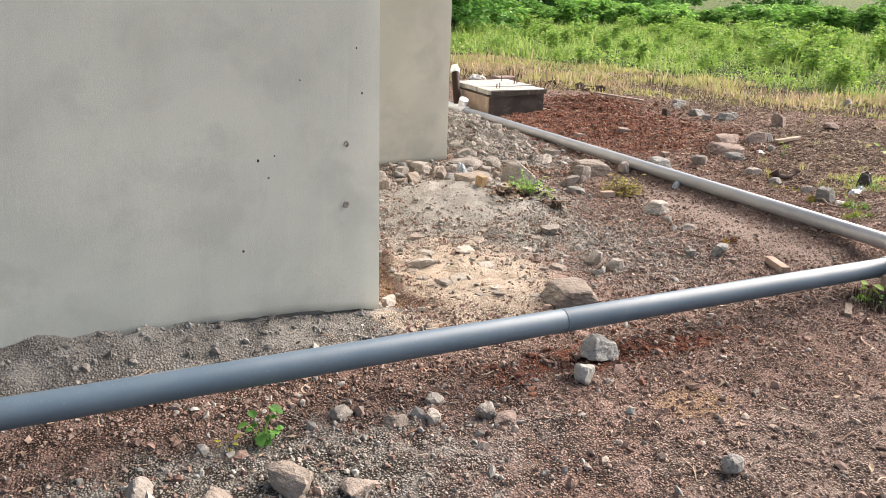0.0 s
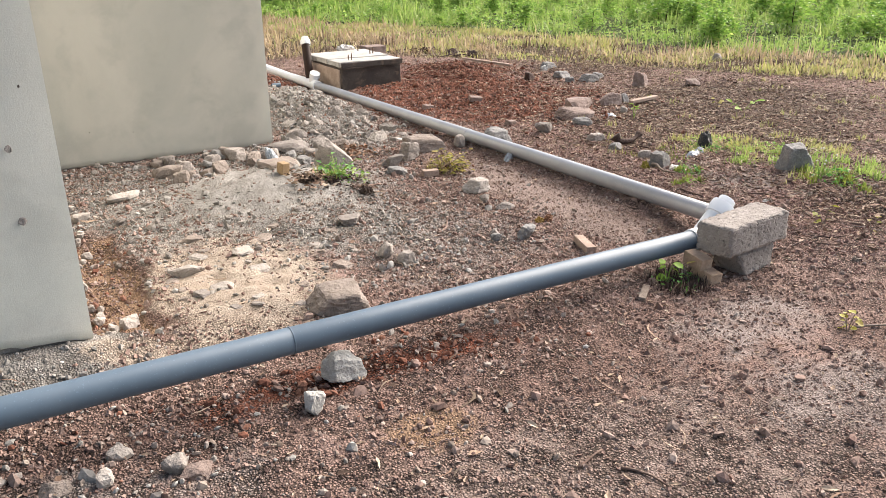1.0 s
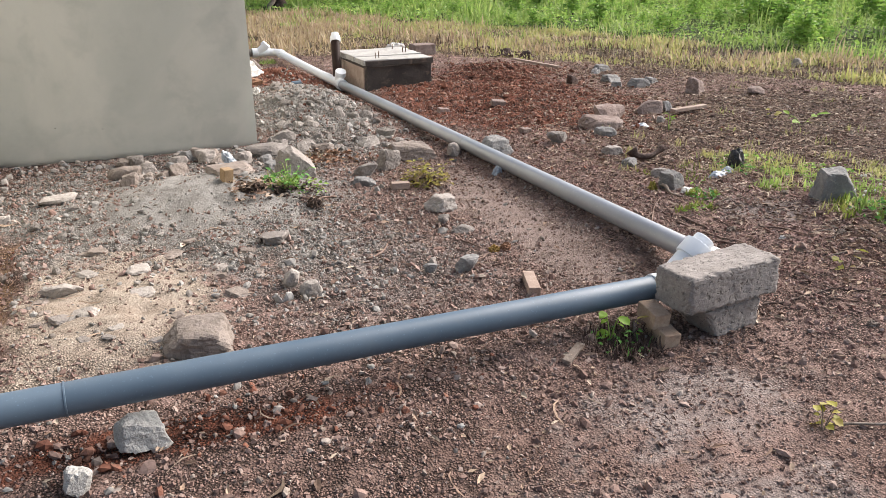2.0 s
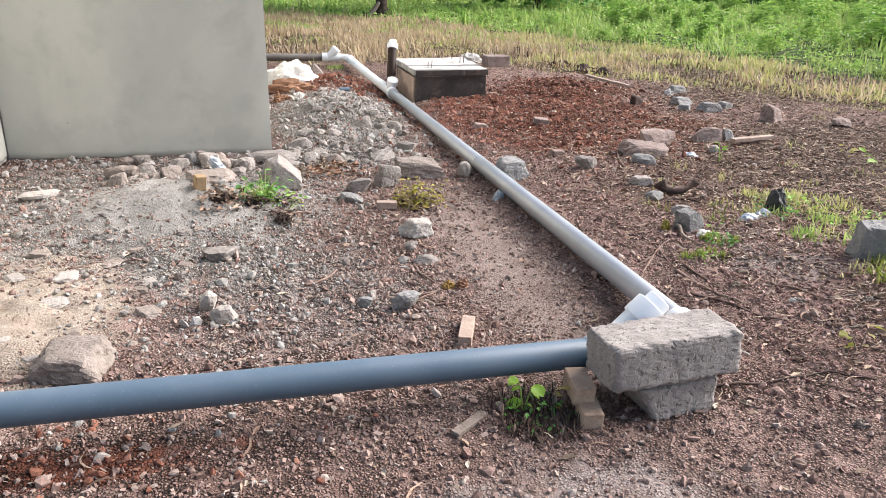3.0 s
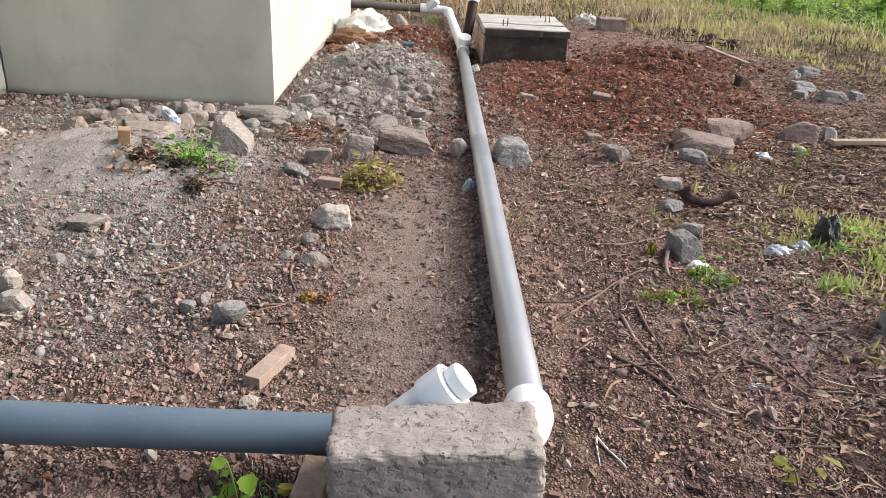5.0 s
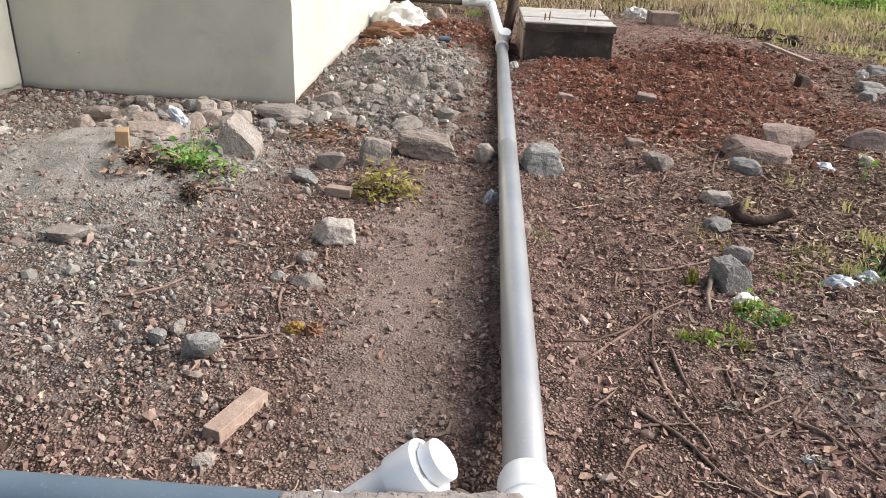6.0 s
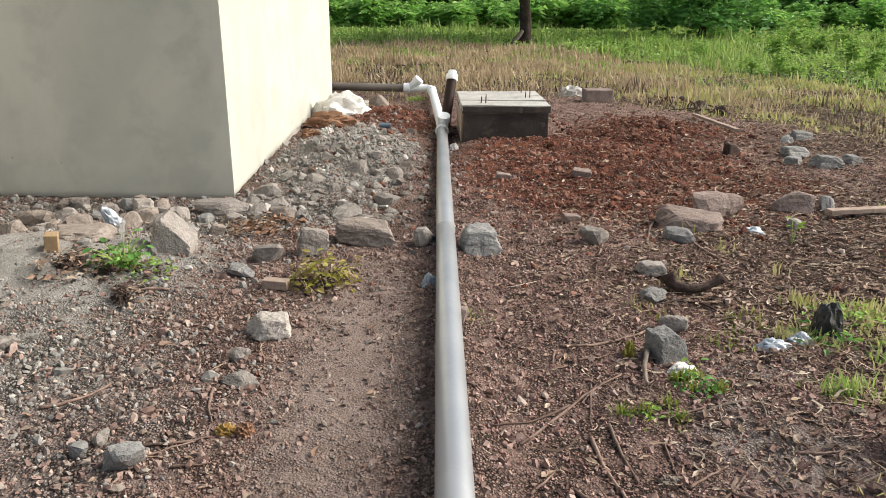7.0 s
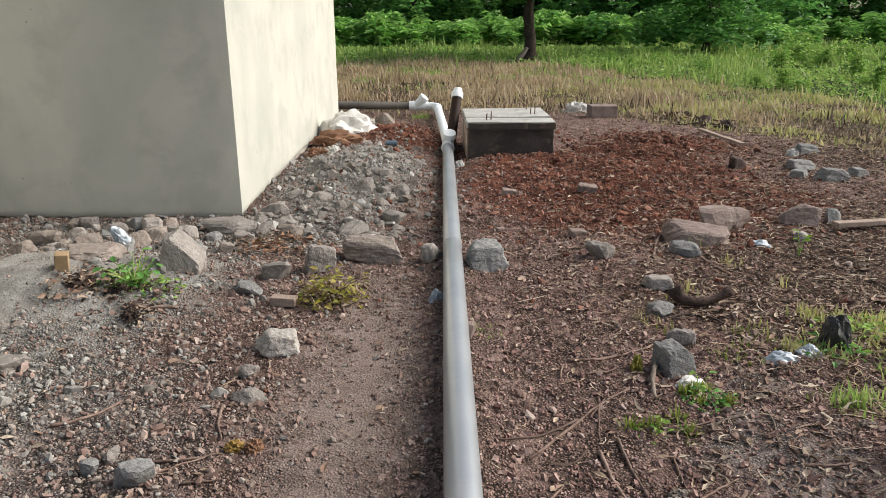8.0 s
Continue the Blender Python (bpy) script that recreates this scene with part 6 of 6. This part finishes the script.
band = lambda x, y: step(y - near_edge(x), -0.5, 1.2) * (1 - step(y - green_edge(x), -0.5, 1.5))
field("dry_grass", "dry straw-coloured grass stubble", 78000, (-8, 8, 2, 18), lambda x, y: band(x, y) * (1 - 0.75 * step(x, 1.5, 4.0)), 0.10, 0.016, STRAW, 51, 1.5)
field("dead_grass", "flattened brown dead grass and stalks", 30000, (-8, 8, 0, 17), lambda x, y: band(x, y) * np.clip(1.0 - 0.16 * (y - near_edge(x)), 0.12, 1), 0.075, 0.016, LITTER, 56, 1.6)
field("green_grass", "green shoots among dry grass", 15000, (-8, 8, 4, 18), lambda x, y: band(x, y) * step(y - near_edge(x), 1.0, 6.0) * (1 - 0.7 * step(x, 2.5, 5.0)), 0.07, 0.015, GREEN, 57, 1.0)
field("yellow_grass", "short yellow-green grass", 70000, (-2, 9, 0, 17), lambda x, y: band(x, y) * (0.10 + 0.9 * step(x, 0.8, 3.2)), 0.05, 0.021, YELLOW, 52, 1.2)
field("dry_grass", "dry straw mixed into short grass", 16000, (-2, 9, 0, 17), lambda x, y: band(x, y) * step(x, 0.8, 3.2), 0.05, 0.017, STRAW, 55, 1.25)
field("sparse_grass", "sparse dry grass at the yard edge", 6000, (-2, 7, -1, 9), lambda x, y: step(y - near_edge(x), -1.8, 0.2) * 0.7 * (1 - step(y - near_edge(x), 0.2, 0.9)), 0.05, 0.008, STRAW, 53, 0.9)
field("green_grass", "green grass and low weeds", 72000, (-9, 22, 0, 30), lambda x, y: step(y - green_edge(x), -0.9, 1.0) * (1 - 0.9 * bump(x, y, 2.0, 17.4, 1.2, 1.6)) * np.exp(-np.clip(y - 19, 0, 40) / 14), 0.15, 0.02, GREEN, 54, 0.75)


def weed_carpet():
    """Low leaves between the bushes."""
    rng = np.random.default_rng(58)
    n = 46000
    x, y = rng.uniform(-8, 22, n * 3), rng.uniform(0, 28, n * 3)
    keep = rng.uniform(0, 1, n * 3) < step(y - green_edge(x), -0.4, 1.2) * (1 - 0.9 * bump(x, y, 2.0, 17.4, 1.2, 1.6)) * np.exp(-np.clip(y - 16, 0, 40) / 12)
    x, y = x[keep][:n], y[keep][:n]
    hgt = np.array([0.10 + 0.12 * noise.noise((a * 1.3, b * 1.3, 2)) for a, b in zip(x, y)])
    s = 0.055 * rng.uniform(0.6, 1.5, len(x)) * (1 + np.clip(y - 8, 0, 30) / 14)
    me = strewn("low_weeds", LEAF, LEAF_F, np.stack([x, y, top(x, y) + np.clip(hgt, 0.03, 0.3) * rng.uniform(0.3, 1.1, len(x))], 1), spins(len(x), rng, 0.6), np.stack([s, s * 0.8, s], 1), WEED, rng)
    thing("low_weeds", "low leafy green weeds covering the field", "weeds", me, kind="stuff")


weed_carpet()


def leaf_clumps(rng, n, centres, radii, length, droop=0.5):
    c = rng.integers(0, len(centres), n)
    v = rng.normal(size=(n, 3))
    v /= np.linalg.norm(v, axis=1)[:, None]
    at = centres[c] + v * (radii[c] * rng.uniform(0.35, 1.05, n) ** 0.5)[:, None] * np.array([1, 1, 0.8])
    s = length * rng.uniform(0.6, 1.3, n)
    return at, spins(n, rng, 0.9), np.stack([s, s * 0.75, s], 1)


def bush_mesh(seed, w, h, leaves, length, material, slim=0.75):
    rng = np.random.default_rng(seed)
    k = 11
    a, r = rng.uniform(0, 2 * np.pi, k), w * 0.36 * rng.uniform(0.1, 1.0, k)
    centres = np.stack([r * np.cos(a), r * np.sin(a), h * rng.uniform(0.2, 0.85, k)], 1)
    at, turn, size = leaf_clumps(rng, leaves, centres, w * rng.uniform(0.12, 0.26, k), length)
    size[:, 1] *= slim / 0.75
    at[:, 2] = np.abs(at[:, 2]) + 0.01
    return strewn("foliage", LEAF, LEAF_F, at, turn, size, material, rng)


def make_bushes():
    rng = np.random.default_rng(61)
    small = [bush_mesh(70 + i, 0.75, 0.55, 420, 0.075, WEED) for i in range(4)]
    broad = [bush_mesh(80 + i, 1.5, 1.15, 420, 0.34, CORN, 0.42) for i in range(4)]
    stalk = from_bm("stalk", tube([(0, 0, -0.05), (0.02, 0.01, 0.2), (0.0, 0.03, 0.45)], [0.012, 0.009, 0.005], 6), BARK)

    def bush(label, kind, group, x, y, s):
        b = thing("bush", label, "bush", at=Matrix.Translation((x, y, float(top(x, y)))) @ Matrix.LocRotScale(None, Euler((0, 0, rng.uniform(0, 6.3))), (s, s, s * rng.uniform(0.8, 1.25))), group=group)
        part("foliage", kind, b)
        part("stalk", stalk, b)

    def joined(name, label, places):
        """Far bushes as one mesh: (mesh, x, y, size) each."""
        vs, fs, at = [], [], 0
        for me, x, y, s in places:
            v = np.empty(len(me.vertices) * 3, np.float32)
            me.vertices.foreach_get("co", v)
            f = np.empty(len(me.polygons) * 3, np.int32)
            me.polygons.foreach_get("vertices", f)
            a = rng.uniform(0, 6.3)
            turn = np.array([(math.cos(a), -math.sin(a), 0), (math.sin(a), math.cos(a), 0), (0, 0, 1)])
            vs.append(v.reshape(-1, 3) @ turn.T * s + np.array((x, y, float(top(x, y)))))
            fs.append(f.reshape(-1, 3) + at)
            at += len(me.vertices)
        thing(name, label, "bushes", bake(name, np.vstack(vs), np.vstack(fs), places[0][0].materials[0]), kind="stuff")

    places = []
    while len(places) < 270:
        x, y = rng.uniform(-6, 17), rng.uniform(0.0, 21)
        if y < green_edge(x) + 0.3 or y > 20 or (x < 0 and y < 19) or (abs(x - 2) < 1.6 and 15 < y < 18.6):
            continue
        places.append((small[len(places) % 4], x, y, float(rng.choice((0.45, 0.6, 0.75, 0.95, 1.2)) * rng.uniform(0.85, 1.15) * np.interp(x, [4.5, 8.5], [0.45, 1.0]))))
    places.sort(key=lambda p: math.hypot(p[1], p[2]))
    for me, x, y, s in places[:150]:
        bush("leafy green weed bush in tall grass", me, "weed bushes", x, y, s)
    joined("weed_thicket", "leafy green weeds far out in the field", places[150:])
    places = []
    for i in range(240):
        x = rng.uniform(-11, 30)
        places.append((broad[i % 4], x, 25.5 + 7 * rng.uniform(0, 1) ** 1.5 - 0.2 * max(0, x - 6), float(rng.uniform(0.6, 1.0))))
    places.sort(key=lambda p: math.hypot(p[1], p[2]))
    for me, x, y, s in places[:110]:
        bush("broad-leaved green bush in the far hedge", me, "hedge bushes", x, y, s)
    joined("hedge", "broad-leaved green growth behind the first hedge bushes", places[110:])


make_bushes()


# ---------------------------------------------------------------- trees
def tree_parts(seed, height, trunk_r, spread_r, leaves, low):
    rng = np.random.default_rng(seed)
    fork = Vector((rng.uniform(-.15, .15), rng.uniform(-.15, .15), height * 0.36))
    line = smooth_line([(0, 0, -0.15), (0.03, 0.02, 0.35), fork * 0.62, fork], 5)
    bm = tube(line, [trunk_r * (1.55 - 0.9 * min(1, i / 4) + 0.35 * (1 - i / len(line))) for i in range(len(line))], 14, True, 0.3)
    ends = []
    for k in range(7):
        a = k * 2.4 + rng.uniform(-.3, .3)
        e = Vector((math.cos(a) * spread_r * rng.uniform(0.5, 0.95), math.sin(a) * spread_r * rng.uniform(0.5, 0.95), height * rng.uniform(0.45, 0.9)))
        mid = fork.lerp(e, 0.5) + Vector((0, 0, height * 0.05))
        b2 = tube(smooth_line([fork * 0.9, mid, e], 4), [trunk_r * (0.55 - 0.045 * i) for i in range(9)], 8, True, 0.2)
        tmp = bpy.data.meshes.new("limb")
        b2.to_mesh(tmp)
        b2.free()
        bm.from_mesh(tmp)
        bpy.data.meshes.remove(tmp)
        ends += [mid, e, mid.lerp(e, 0.6)]
    trunk = from_bm("trunk", bm, BARK, True)
    extra = [Vector((rng.normal(0, spread_r * 0.55), rng.normal(0, spread_r * 0.55), rng.uniform(low, height) if _ % 3 else rng.uniform(low, low + 1.1))) for _ in range(48)]
    centres = np.array([tuple(c) for c in ends + extra])
    at, turn, size = leaf_clumps(rng, leaves, centres, spread_r * rng.uniform(0.13, 0.30, len(centres)), 0.24)
    ok = at[:, 2] > low * 0.8
    crown = strewn("crown", LEAF, LEAF_F, at[ok], turn[ok], size[ok], CROWN, rng)
    return trunk, crown


def make_trees():
    kinds = [tree_parts(90, 5.2, 0.16, 2.2, 6500, 1.7), tree_parts(91, 4.6, 0.17, 2.5, 7000, 0.3), tree_parts(92, 4.0, 0.12, 2.2, 6500, 0.2)]

    def tree(x, y, kind, s, a, label):
        t = thing("tree", label, "tree", at=Matrix.Translation((x, y, float(top(x, y)))) @ Matrix.LocRotScale(None, Euler((0, 0, a)), (s,) * 3), group="trees behind the field")
        part("trunk", kinds[kind][0], t, "dark rough bark trunk")
        part("crown", kinds[kind][1], t)
        return t

    tree(2.05, 18.6, 0, 1.0, 0.4, "dark-barked tree standing at the edge of dry grass")
    line = smooth_line([(-0.34, -0.2, 0.0), (-0.2, -0.13, 0.14), (-0.06, -0.04, 0.30)], 4)
    thing("dead_root", "pale broken root leaning on the tree foot", "root", from_bm("dead_root", tube(line, [0.05, 0.055, 0.06, 0.06, 0.06, 0.06, 0.05, 0.05, 0.04], 8, True, 0.3), OLDWOOD, True), pose(2.05, 18.55, float(top(2.05, 18.6))))
    tree(7.3, 21.2, 2, 0.85, 2.1, "small leafy tree with a slim dark trunk")
    rng = np.random.default_rng(7)
    for i, (x, y) in enumerate(((8.7, 26), (-4.6, 25.5), (-1.2, 27), (3.4, 29), (6.2, 30.5), (12.4, 28), (15.5, 30), (19, 26), (-8.2, 27), (0.8, 32), (10.2, 33), (22.5, 30), (24, 23), (28, 17), (5.2, 35), (-3.2, 33), (-6.3, 29.5), (1.2, 28), (6.6, 27.2), (10.6, 29.4), (17, 27.5), (13.8, 32))):
        tree(x * 1.15, y + 5, 1 + i % 2, float(rng.uniform(0.95, 1.35)), float(rng.uniform(0, 6.3)), "leafy dark green tree behind the hedge")


make_trees()


# ---------------------------------------------------------------- sprigs in the litter
def sprigs():
    rng = np.random.default_rng(77)
    n = 260
    x, y = rng.uniform(0.7, 5.0, n), rng.uniform(-0.6, 7.0, n)
    keep = (y < near_edge(x) + 0.5) & ~((y > 2.8) & (x < 2.0)) & (rng.uniform(0, 1, n) < 0.25 + 0.75 * bump(x, y, 1.9, 1.6, 1.2, 0.9))
    x, y = x[keep], y[keep]
    c = np.repeat(np.stack([x, y], 1), 14, 0) + rng.normal(0, 0.035, (len(x) * 14, 2))
    m = len(c)
    s = rng.uniform(0.02, 0.06, m)
    me = strewn("sprigs", BLADE, BLADE_F, np.stack([c[:, 0], c[:, 1], top(c[:, 0], c[:, 1])], 1), spins(m, rng, 0.7), np.stack([np.full(m, 0.007), s, s], 1), YELLOW, rng)
    thing("grass_sprigs", "thin yellow-green grass sprigs in the litter", "grass", me, kind="stuff")


sprigs()
